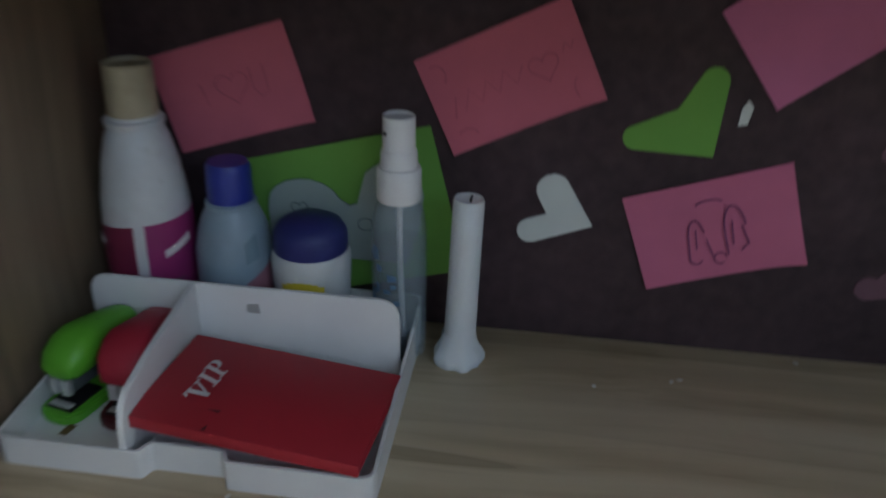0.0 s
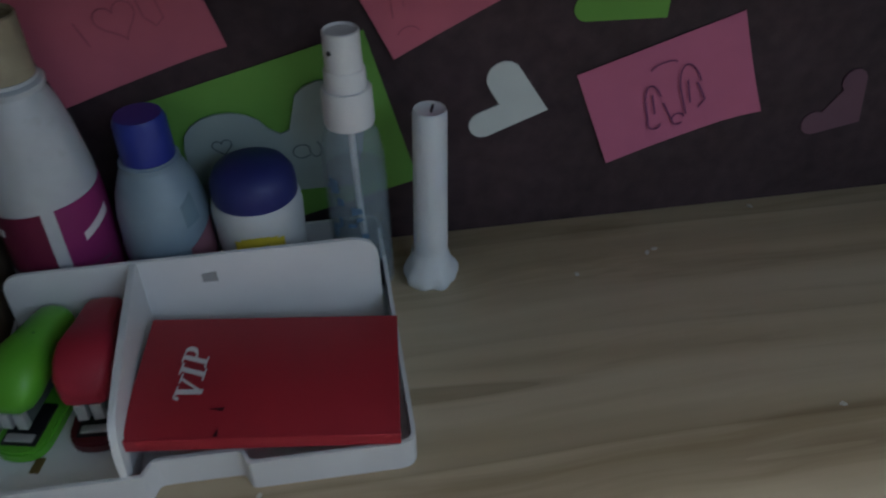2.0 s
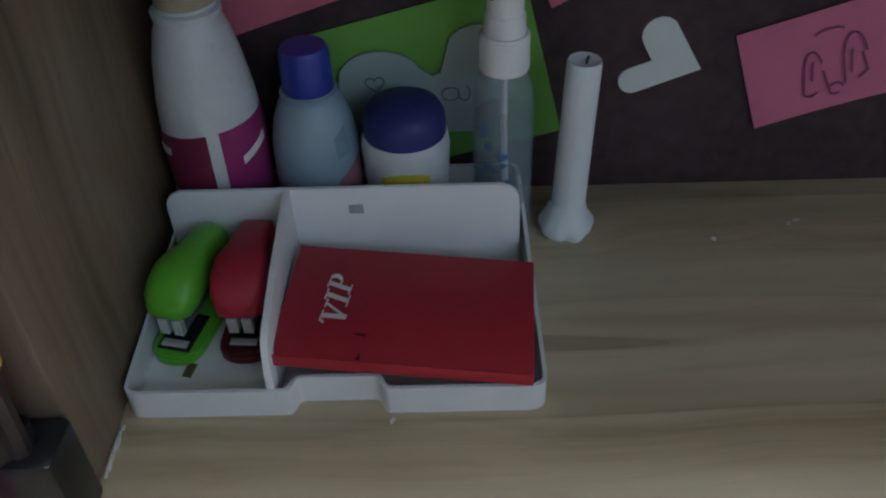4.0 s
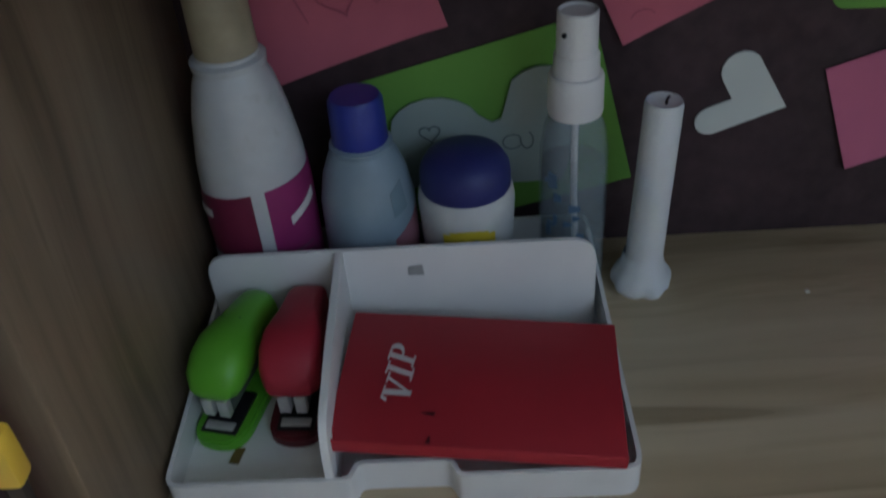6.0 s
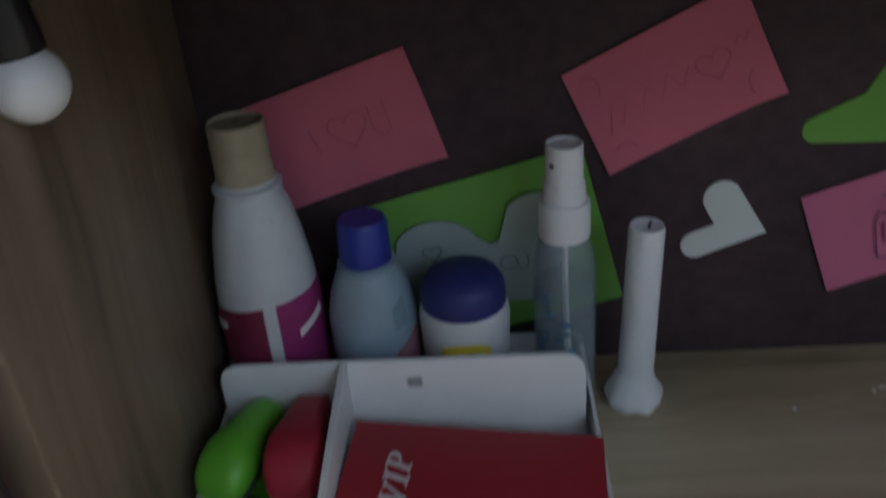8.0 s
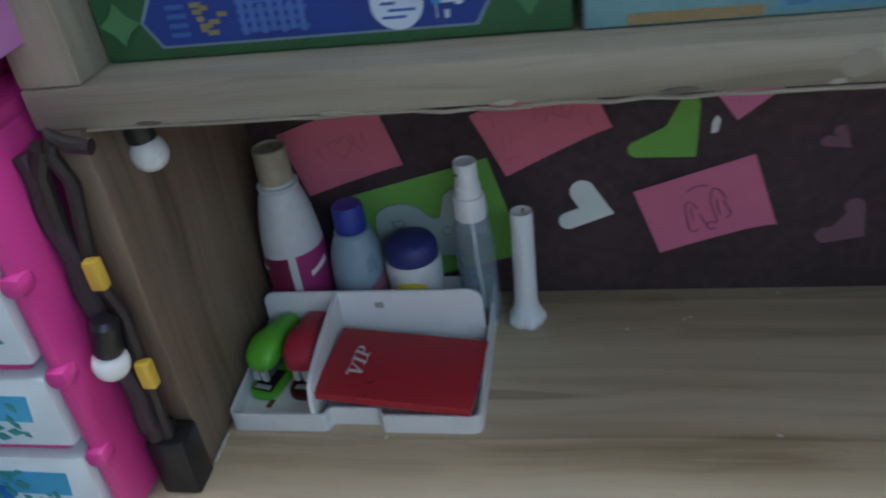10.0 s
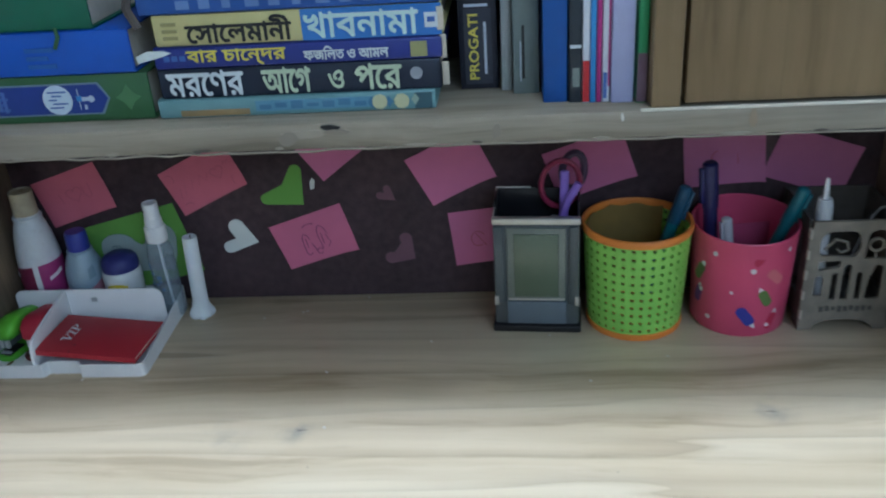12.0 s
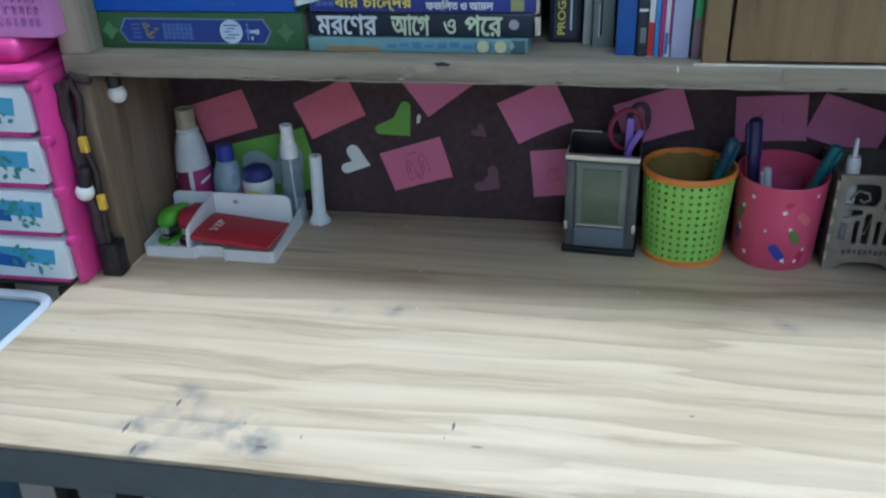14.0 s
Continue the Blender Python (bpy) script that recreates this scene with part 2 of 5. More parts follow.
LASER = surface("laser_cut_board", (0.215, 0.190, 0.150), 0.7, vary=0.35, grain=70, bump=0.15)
DARKWOOD = surface("dark_cut_board", (0.05, 0.042, 0.036), 0.7, vary=0.2, grain=70, bump=0.15)
BROWN = surface("brown_cable", (0.035, 0.024, 0.022), 0.5, vary=0.15)
BULB = surface("white_globe", (0.82, 0.82, 0.80), 0.3, vary=0.03, bump=0.01)
CLIP = surface("yellow_clip", (0.72, 0.48, 0.05), 0.45, vary=0.1)
SHEET = surface("white_drawer_sheet", (0.74, 0.80, 0.82), 0.35, vary=0.04, bump=0.02)
SKYBLUE = surface("sky_blue_print", (0.10, 0.42, 0.66), 0.4, vary=0.25, grain=50, bump=0.0)
SEABLUE = surface("sea_blue_print", (0.02, 0.13, 0.42), 0.4, vary=0.3, grain=40, bump=0.0)
LEAFPRINT = surface("teal_leaf_print", (0.06, 0.30, 0.29), 0.4, vary=0.3, grain=90, bump=0.0)
LILAC = surface("lilac_basket", (0.55, 0.22, 0.50), 0.4, vary=0.05)
BINLID = surface("blue_grey_lid", (0.085, 0.165, 0.235), 0.35, vary=0.12, grain=20)
BINRIM = surface("frosted_rim", (0.62, 0.68, 0.72), 0.35, vary=0.05)
PAGES = surface("book_pages", (0.62, 0.56, 0.44), 0.8, vary=0.1, grain=200, bump=0.2)
CRUMB = surface("white_crumb", (0.7, 0.68, 0.62), 0.8, vary=0.1)
SCORCH = surface("dark_knot", (0.17, 0.15, 0.135), 0.7, vary=0.3, grain=120, bump=0.2)
BOOKS = {}


def cover(name, colour, rough=0.35):
    if name not in BOOKS:
        BOOKS[name] = surface(name, colour, rough, vary=0.1, grain=50, bump=0.03)
    return BOOKS[name]


# ---- mesh helpers ----
def add_box(bm, a, b, bevel=0.0, seg=2):
    """A box between two corners, edges rounded."""
    r = bmesh.ops.create_cube(bm, size=1)
    vs = r["verts"]
    for v in vs:
        v.co = Vector([p + (q - p) * (c + 0.5) for p, q, c in zip(a, b, v.co)])
    if bevel:
        es = list({e for v in vs for e in v.link_edges})
        bmesh.ops.bevel(bm, geom=es, offset=bevel, segments=seg, affect="EDGES", profile=0.5)
    return bm


def box(a, b, bevel=0.0, seg=2):
    return add_box(bmesh.new(), a, b, bevel, seg)


def lathe(profile, seg=40, sx=1.0, sy=1.0, bm=None, at=(0, 0)):
    """Turn (radius, height) pairs round z; radius 0 closes."""
    bm = bm or bmesh.new()
    rings = []
    for r, z in profile:
        if r <= 0:
            rings.append([bm.verts.new((at[0], at[1], z))])
        else:
            rings.append([bm.verts.new((at[0] + sx * r * math.cos(2 * math.pi * k / seg), at[1] + sy * r * math.sin(2 * math.pi * k / seg), z)) for k in range(seg)])
    for p, q in zip(rings, rings[1:]):
        for k in range(seg):
            j = (k + 1) % seg
            if len(p) == 1 and len(q) == 1:
                continue
            if len(p) == 1:
                bm.faces.new((p[0], q[j], q[k]))
            elif len(q) == 1:
                bm.faces.new((p[k], p[j], q[0]))
            else:
                bm.faces.new((p[k], p[j], q[j], q[k]))
    bmesh.ops.recalc_face_normals(bm, faces=bm.faces)
    return bm


def slab(points, depth, bm=None, bevel=0.0):
    """An outline in x and z, made solid towards -y."""
    bm = bm or bmesh.new()
    vs = [bm.verts.new((x, 0, z)) for x, z in points]
    f = bm.faces.new(vs)
    out = bmesh.ops.extrude_face_region(bm, geom=[f])
    moved = [g for g in out["geom"] if isinstance(g, bmesh.types.BMVert)]
    for v in moved:
        v.co.y -= depth
    if bevel:
        es = [e for e in bm.edges if all(v in moved for v in e.verts)]
        bmesh.ops.bevel(bm, geom=es, offset=bevel, segments=2, affect="EDGES", profile=0.5)
    bmesh.ops.recalc_face_normals(bm, faces=bm.faces)
    return bm


def tube(points, radius, seg=8, bm=None, close=False):
    """A round bar through points."""
    bm = bm or bmesh.new()
    pts = [Vector(p) for p in points]
    rings = []
    n = len(pts)
    side = None
    for i, p in enumerate(pts):
        d = ((pts[(i + 1) % n] - pts[i - 1]) if close else (pts[min(i + 1, n - 1)] - pts[max(i - 1, 0)])).normalized()
        # carry the ring's own direction along, so that the bar does not twist
        side = (side - d * side.dot(d)).normalized() if side else d.orthogonal().normalized()
        over = d.cross(side)
        rings.append([bm.verts.new(p + radius * (math.cos(2 * math.pi * k / seg) * side + math.sin(2 * math.pi * k / seg) * over)) for k in range(seg)])
    pairs = list(zip(rings, rings[1:])) + ([(rings[-1], rings[0])] if close else [])
    for a, b in pairs:
        for k in range(seg):
            j = (k + 1) % seg
            bm.faces.new((a[k], a[j], b[j], b[k]))
    if not close:
        bm.faces.new(rings[0][::-1])
        bm.faces.new(rings[-1])
    bmesh.ops.recalc_face_normals(bm, faces=bm.faces)
    return bm


def mesh_of(name, bm, material, smooth=True):
    me = bpy.data.meshes.new(name)
    bm.to_mesh(me)
    bm.free()
    me.materials.append(material)
    if smooth:
        for p in me.polygons:
            p.use_smooth = True
        me.set_sharp_from_angle(angle=radians(35))
    return me


def part(name, bm, material, parent, label="", at=None):
    """One mesh object under a thing or a part."""
    ob = new(name, mesh_of(name, bm, material))
    ob.parent = parent
    if at is not None:
        ob.matrix_basis = at
    return tagged(ob, label) if label else ob


def thing(name, m, label, category, group="", kind=""):
    """An Empty at the base of a thing."""
    ob = new(name)
    ob.empty_display_size = 0.02
    ob.matrix_basis = m
    return tagged(ob, label, category, group, kind)


def solid(name, bm, material, label="", category="", group="", kind="", m=None):
    ob = new(name, mesh_of(name, bm, material))
    if m is not None:
        ob.matrix_basis = m
    return tagged(ob, label, category, group, kind)


def filled_outline(ob, depth, bands=44):
    """The letters of a text object cut into thin level strips; strokes that cross stay filled."""
    curve = ob.to_curve(bpy.context.evaluated_depsgraph_get(), apply_modifiers=False)
    sides = []
    for s in curve.splines:
        ps = list(s.bezier_points)
        line = []
        for p, q in zip(ps, ps[1:] + ps[:1]):
            line += mathutils.geometry.interpolate_bezier(p.co, p.handle_right, q.handle_left, q.co, 5)[:-1]
        sides += [(a, b) for a, b in zip(line, line[1:] + line[:1]) if abs(a.y - b.y) > 1e-9]
    bm = bmesh.new()
    lo, hi = min(min(a.y, b.y) for a, b in sides), max(max(a.y, b.y) for a, b in sides)
    for k in range(bands):
        y0, y1 = lo + (hi - lo) * k / bands, lo + (hi - lo) * (k + 1) / bands
        mid = (y0 + y1) / 2
        hits = []
        for a, b in sides:
            if min(a.y, b.y) <= mid < max(a.y, b.y):
                x0, x1 = [a.x + (b.x - a.x) * min(max((y - a.y) / (b.y - a.y), 0), 1) for y in (y0, y1)]
                hits.append((a.x + (b.x - a.x) * (mid - a.y) / (b.y - a.y), 1 if b.y > a.y else -1, x0, x1))
        turns, start = 0, None
        for h in sorted(hits):
            if turns == 0:
                start = h
            turns += h[1]
            if turns == 0:
                bm.faces.new([bm.verts.new(c) for c in ((start[2], y0, depth), (h[2], y0, depth), (h[3], y1, depth), (start[3], y1, depth))])
    ob.to_curve_clear()
    me = bpy.data.meshes.new(ob.name)
    bm.to_mesh(me)
    bm.free()
    return me


def lettering(name, text, size, material, parent, at, shear=0.0, depth=0.0003, width=None, bold=0.0, squash=1.0):
    """Flat letters as a mesh, centred on their place; width: the words' whole length."""
    cu = bpy.data.curves.new(name, "FONT")
    cu.body, cu.size, cu.shear, cu.extrude, cu.offset = text, size, shear, depth, 0.0
    cu.align_x, cu.align_y = "CENTER", "CENTER"
    cu.resolution_u = 3
    ob = new(name, cu)
    dg = bpy.context.evaluated_depsgraph_get()
    me = bpy.data.meshes.new_from_object(ob.evaluated_get(dg)) if text.isascii() else filled_outline(ob, depth)
    bpy.data.objects.remove(ob)
    me.name = name
    me.materials.clear()
    me.materials.append(material)
    xs, ys = [v.co.x for v in me.vertices], [v.co.y for v in me.vertices]
    if xs and width:
        k = width / max(max(xs) - min(xs), 1e-6)
        cx, cy = (max(xs) + min(xs)) / 2, (max(ys) + min(ys)) / 2
        h = max(ys) - min(ys)
        for v in me.vertices:
            v.co.x, v.co.y = (v.co.x - cx) * k, (v.co.y - cy) * size / h * squash
    if bold:
        bm, base = bmesh.new(), me.copy()
        for i, (dx, dy) in enumerate(((0, 0), (1, 0), (-1, 0), (0, 1), (0, -1), (0.7, 0.7), (-0.7, 0.7), (0.7, -0.7), (-0.7, -0.7))):
            n0 = len(bm.verts)
            bm.from_mesh(base)
            bm.verts.ensure_lookup_table()
            for v in bm.verts[n0:]:
                v.co += Vector((dx * bold * size, dy * bold * size, 0.00001 * i))
        bm.to_mesh(me)
        bm.free()
    o = new(name, me)
    o.parent = parent
    o.matrix_basis = at
    return o

# ---- the room ----
DZ = 0.75          # desk top
XL, XR = 0.075, 0.903
YF = -0.1685       # front of shelf and sides
ZB, ZT = 0.971, 0.9914
TOP = 1.45         # top of the bookcase
solid("floor", box((-1.8, -2.3, -0.1), (2.6, 0.3, 0.0)), FLOOR, "pale tiled room floor", "floor", kind="structure")
# unseen ceiling and outer walls, added so bounced light fills the niche
solid("ceiling", box((-1.8, -2.3, 2.7), (2.6, 0.3, 2.8)), WALL, "unseen white painted ceiling, added to bounce light", "ceiling", kind="structure")
solid("wall_north", box((-1.8, 0.03, 0.0), (2.6, 0.13, 2.7)), WALL, "unseen white painted wall, added to bounce light behind the desk", "wall", kind="structure")
# unseen wall behind the camera, with a window added to hold the fill lamp
for a, b in (((-1.8, 0.0), (0.77, 2.7)), ((2.47, 0.0), (2.6, 2.7)), ((0.77, 0.0), (2.47, 1.67)), ((0.77, 2.57), (2.47, 2.7))):
    solid("wall_south", box((a[0], -2.3, a[1]), (b[0], -2.2, b[1])), WALL, "unseen white painted wall round the added window", "wall", kind="structure")
window = thing("added_window", pose(1.62, -2.25, 1.67), "unseen white-framed window, added to hold the fill lamp", "window", kind="structure")
for a, b in (((-0.85, 0.0), (-0.8, 0.9)), ((0.8, 0.0), (0.85, 0.9)), ((-0.8, 0.0), (0.8, 0.05)), ((-0.8, 0.85), (0.8, 0.9)), ((-0.025, 0.05), (0.025, 0.85))):
    part("window_frame", box((a[0], -0.03, a[1]), (b[0], 0.03, b[1]), 0.004), PLASTIC, window)
solid("wall_west", box((-1.8, -2.2, 0.0), (-1.7, 0.03, 2.7)), WALL, "unseen white painted wall, added to bounce light", "wall", kind="structure")
solid("wall_east", box((2.5, -2.2, 0.0), (2.6, 0.03, 2.7)), WALL, "unseen white painted wall, added to bounce light", "wall", kind="structure")

# ---- desk with its bookcase ----
desk = thing("desk_with_bookcase", pose(0.48, 0, 0), "pale wood-grain study desk with dark-backed bookcase on top", "desk")


def desk_part(name, a, b, material, label="", bevel=0.0015):
    return part(name, box([a[0] - 0.48, *a[1:]], [b[0] - 0.48, *b[1:]], bevel), material, desk, label)


desk_part("desktop", (0.03, -0.46, DZ - 0.022), (0.99, 0.025, DZ), DESK, "pale streaked wood-grain desktop with dark scuffs", 0.002)
desk_part("apron", (0.0305, -0.4630, DZ - 0.040), (0.9895, -0.4603, DZ - 0.0035), APRON, "grey-green edge board along the front")
random.seed(17)
lip = [(0.04 + 0.06 * k - 0.48, -0.4628 - 0.0008 * random.random(), DZ - 0.0030 + 0.0016 * random.random()) for k in range(16)]
part("lifted_edge_band", tube(lip, 0.0009, 6), cover("dark_glue_line", (0.05, 0.048, 0.045), 0.8), desk, "dark lifted edge band")
desk_part("leg_panel", (0.05, -0.20, 0.0), (0.07, 0.02, DZ - 0.022), SIDE)
desk_part("leg_panel", (0.95, -0.20, 0.0), (0.97, 0.02, DZ - 0.022), SIDE)
desk_part("back_panel", (XL - 0.02, 0.0, DZ), (XR + 0.02, 0.008, TOP), BACK, "dark brown fibreboard back")
desk_part("side_panel", (XL - 0.02, YF, DZ), (XL, 0.0, ZB), SIDE, "brown wood-grain side board")
desk_part("side_panel", (XR, YF, DZ), (XR + 0.02, 0.0, ZB), SIDE, "brown wood-grain side board")
desk_part("shelf", (XL - 0.022, YF - 0.001, ZB), (XR + 0.022, 0.0, ZT), BOARD, "grey-beige shelf board with a chipped knot", 0.002)
desk_part("upper_side_panel", (XL - 0.022, YF, ZT), (XL + 0.0095, 0.0, TOP), UPRIGHT, "grey-beige upright board")
desk_part("upper_side_panel", (XR, YF, ZT), (XR + 0.02, 0.0, TOP), SIDE)
desk_part("divider", (0.667, YF, ZT), (0.6875, 0.0, TOP), DOOR, "upright divider board")
desk_part("top_board", (XL - 0.02, YF, TOP), (XR + 0.02, 0.008, TOP + 0.02), BOARD)
desk_part("cupboard_door", (0.6905, YF + 0.001, ZT + 0.003), (XR + 0.018, YF + 0.017, TOP - 0.003), DOOR, "closed brown wood-grain cupboard door")

# ---- paper on the back board ----
def paper_note(label, corners, material, curl=0.004, group="pink notes"):
    """A small sheet taped to the board; corners from top left, clockwise, in x and z."""
    tl, tr, br, bl = [Vector(c) for c in corners]
    mid = (tl + tr + br + bl) / 4
    bm = bmesh.new()
    n, grid = 8, []
    for i in range(n + 1):
        row = []
        for j in range(n + 1):
            u, v = j / n, i / n
            p = (tl * (1 - u) + tr * u) * (1 - v) + (bl * (1 - u) + br * u) * v
            lift = 0.0014 + curl * (abs(u - 0.5) * 2) ** 3 * (v ** 3) * (0.3 + 0.7 * u)
            row.append(bm.verts.new((p.x - mid.x, -lift, p.y - mid.y)))
        grid.append(row)
    for i in range(n):
        for j in range(n):
            bm.faces.new((grid[i][j], grid[i + 1][j], grid[i + 1][j + 1], grid[i][j + 1]))
    bmesh.ops.recalc_face_normals(bm, faces=bm.faces)
    bmesh.ops.solidify(bm, geom=bm.faces[:], thickness=0.0003)
    note = thing("paper_note", pose(mid.x, 0, mid.y), label, "paper note", group)
    part("sheet", bm, material, note)
    note["turn"] = math.degrees(math.atan2(tr.y - tl.y, tr.x - tl.x))
    return note


def drawn(note, strokes, radius=0.00034, material=None, lift=0.0026, name="pencil_line"):
    """Pencil lines in the sheet's own axes, millimetres from its middle."""
    a = radians(note["turn"])
    for s in strokes:
        bm = tube([(0.001 * (x * math.cos(a) - y * math.sin(a)), -lift, 0.001 * (x * math.sin(a) + y * math.cos(a))) for x, y in s], radius, 5)
        for v in bm.verts:
            v.co.y = -lift + (v.co.y + lift) * 0.3
        part(name, bm, material or INK, note)


def arc(cx, cy, rx, ry, a0, a1, n=10):
    return [(cx + rx * math.cos(radians(a0 + (a1 - a0) * k / n)), cy + ry * math.sin(radians(a0 + (a1 - a0) * k / n))) for k in range(n + 1)]


def heart_points(width, n=28):
    pts = []
    for k in range(n):
        t = 2 * math.pi * k / n
        pts.append((16 * math.sin(t) ** 3 * width / 32, (13 * math.cos(t) - 5 * math.cos(2 * t) - 2 * math.cos(3 * t) - math.cos(4 * t) + 17) * width / 32))
    return pts


def rect(tl, turn, w=0.076, h=0.051):
    a = radians(turn)
    ux, uz = math.cos(a), math.sin(a)
    return [tl, (tl[0] + w * ux, tl[1] + w * uz), (tl[0] + w * ux + h * uz, tl[1] + w * uz - h * ux), (tl[0] + h * uz, tl[1] - h * ux)]


n1 = paper_note("pink paper note with faint pencilled letters", [(0.094, 0.884), (0.163, 0.906), (0.178, 0.859), (0.108, 0.837)], PINK, 0.003)
drawn(n1, [[(x + 2, y - 8) for x, y in [(p * 1000, q * 1000) for p, q in heart_points(0.017)]], [(13, 8), (12, -2), (15, -7), (19, -5), (20, 8)], [(-14, 6), (-13, -5)]])
n2 = paper_note("pink paper note with zigzag pencil line and heart", [(0.225, 0.890), (0.293, 0.923), (0.314, 0.879), (0.245, 0.846)], PINK)
drawn(n2, [[(-30, -8), (-26, 2), (-24, -6), (-19, 3), (-15, -5), (-10, 4), (-6, -4), (-1, 5), (3, -3), (8, 4)], [(x + 17, y - 8) for x, y in [(p * 1000, q * 1000) for p, q in heart_points(0.014)]],
           [(27, 3), (29, 6), (31, 3), (33, 6)], arc(-30, 14, 4, 5, -60, 120, 6), arc(30, -16, 4, 6, 100, 280, 6), arc(-28, -18, 5, 4, 0, 140, 6)])
paper_note("pink paper note half hidden by the shelf", [(0.358, 0.919), (0.419, 0.965), (0.449, 0.924), (0.388, 0.878)], PINK2)
paper_note("pink paper note with faint pencil marks", [(0.467, 0.896), (0.530, 0.926), (0.554, 0.879), (0.492, 0.849)], PINK2, 0.006)
n5 = paper_note("bright pink paper note with two pencilled doodles", [(0.326, 0.830), (0.400, 0.854), (0.415, 0.805), (0.343, 0.783)], MIDPINK)
drawn(n5, [arc(-9, -4, 4, 11, 20, 170) + arc(-11, -13, 3, 3, 180, 330, 6), arc(9, -2, 5, 13, 10, 170) + [(4, -14)], [(-5, -4), (-3, -14)], [(12, 0), (14, -10), (10, -13)], arc(-1, 14, 6, 2, 0, 180, 6), arc(0, -15, 3, 3, 0, 300, 8), [(-9, 2), (-10, -8)], [(8, 3), (7, -9)]], 0.00045, cover("purple_ink", (0.20, 0.05, 0.13), 0.8))
n6 = paper_note("pink paper note partly hidden by the clock", [(0.505, 0.840), (0.580, 0.848), (0.586, 0.791), (0.511, 0.783)], PINK2)
drawn(n6, [arc(-12, -2, 7, 8, 30, 300), [(-14, 4), (-5, -10)]], 0.0005)
paper_note("pink paper note tilted behind the clock", [(0.596, 0.897), (0.668, 0.922), (0.685, 0.874), (0.613, 0.849)], PINK2)
n8 = paper_note("pink paper note hung nearly straight, shade in its colour", [(0.725, 0.910), (0.798, 0.915), (0.802, 0.864), (0.729, 0.859)], SHADEPINK)
drawn(n8, [[(12, 4), (12, -6)], arc(-6, 0, 6, 8, 90, 260)], 0.0005)
paper_note("pink paper note tilted by the side board, shade in its colour", [(0.815, 0.917), (0.888, 0.893), (0.871, 0.845), (0.798, 0.869)], SHADEPINK)

card = paper_note("green card with pale cloud cut-out behind the bottles", rect((0.132, 0.834), 14.3, 0.1045, 0.078), GREENP, 0.0, "cards")


def cloud_outline():
    """Two round tops over straight sides, about the card's middle."""
    pts = [(-0.040, -0.038), (-0.041, -0.012)] + [(-0.022 + 0.019 * math.cos(a), -0.010 + 0.014 * math.sin(a)) for a in [math.pi * (1 - k / 9) for k in range(1, 9)]]
    pts += [(0.001, -0.0085), (0.005, -0.007)] + [(0.022 + 0.0165 * math.cos(a), -0.001 + 0.0165 * math.sin(a)) for a in [math.pi * (1 - k / 9) for k in range(2, 10)]]
    return pts + [(0.036, -0.020), (0.030, -0.038)]


part("cloud_cut_out", slab(cloud_outline(), 0.0012), CLOUD, card, "pale grey-blue paper cloud", pose(0.000, -0.0028, 0.0155))
card["turn"] = 6.0
drawn(card, [[(x - 24, y + 2) for x, y in [(p * 900, q * 900) for p, q in heart_points(0.0095)]], arc(9, -3, 4, 3.4, 20, 320), arc(15, -3, 2.6, 4, -200, 60)], 0.00035, INKG, 0.0048)


def paper_heart(label, tip, lobes, notch, radius, material, inner=115):
    """A hand-cut heart: a tip, two round lobes (length, angle) and a notch, in millimetres and degrees."""
    def spot(length, angle):
        return Vector((length * math.cos(radians(angle)), length * math.sin(radians(angle))))
    (la, aa), (lb, ab) = lobes
    pts = [Vector((0, 0))]
    for (length, angle), way, r in (((la, aa), 1, radius[0]), ((lb, ab), -1, radius[1])):
        c = spot(length, angle)
        arcs = [c + spot(r, angle + way * q) for q in [-95 + (95 + inner) * k / 7 for k in range(8)]]
        pts += arcs if way == 1 else [spot(*notch)] + arcs[::-1]
    ob = thing("paper_heart", pose(tip[0], 0, tip[1]), label, "paper heart", "paper hearts")
    part("sheet", slab([(0.001 * p.x, 0.001 * p.y) for p in pts], 0.0008), material, ob)


paper_heart("lime green paper heart cut by hand", (0.3645, 0.8535), ((35.5, 97), (36.5, 169)), (28.5, 131), (6.4, 5.8), GREENP, 45)
paper_heart("white paper heart cut by hand", (0.3135, 0.814), ((26.5, 139), (30.5, 189)), (23.0, 168), (8.3, 6.4), WHITEP, 75)
paper_heart("small mauve paper heart on the dark board", (0.455, 0.855), ((14, 122), (15.5, 160)), (13.5, 141), (3.8, 3.8), MAUVE)
paper_heart("mauve paper heart on the dark board", (0.470, 0.791), ((24, 110), (24, 176)), (21, 146), (6.2, 6.2), MAUVE)
solid("paper_scrap", slab([(-0.002, -0.006), (0.002, -0.005), (0.0035, 0.003), (0.001, 0.006), (-0.0015, 0.002)], 0.0008), WHITEP, "tiny white paper scrap on the board", "paper scrap", m=pose(0.375, 0, 0.875))
solid("paper_scrap", slab([(0.0065 * math.cos(a), 0.008 * math.sin(a) * (1.25 if math.sin(a) > 0 else 1)) for a in [2 * math.pi * k / 18 for k in range(18)]], 0.0008), WHITEP, "small round white paper scrap under the shelf", "paper scrap", m=pose(0.324, 0, 0.9395))

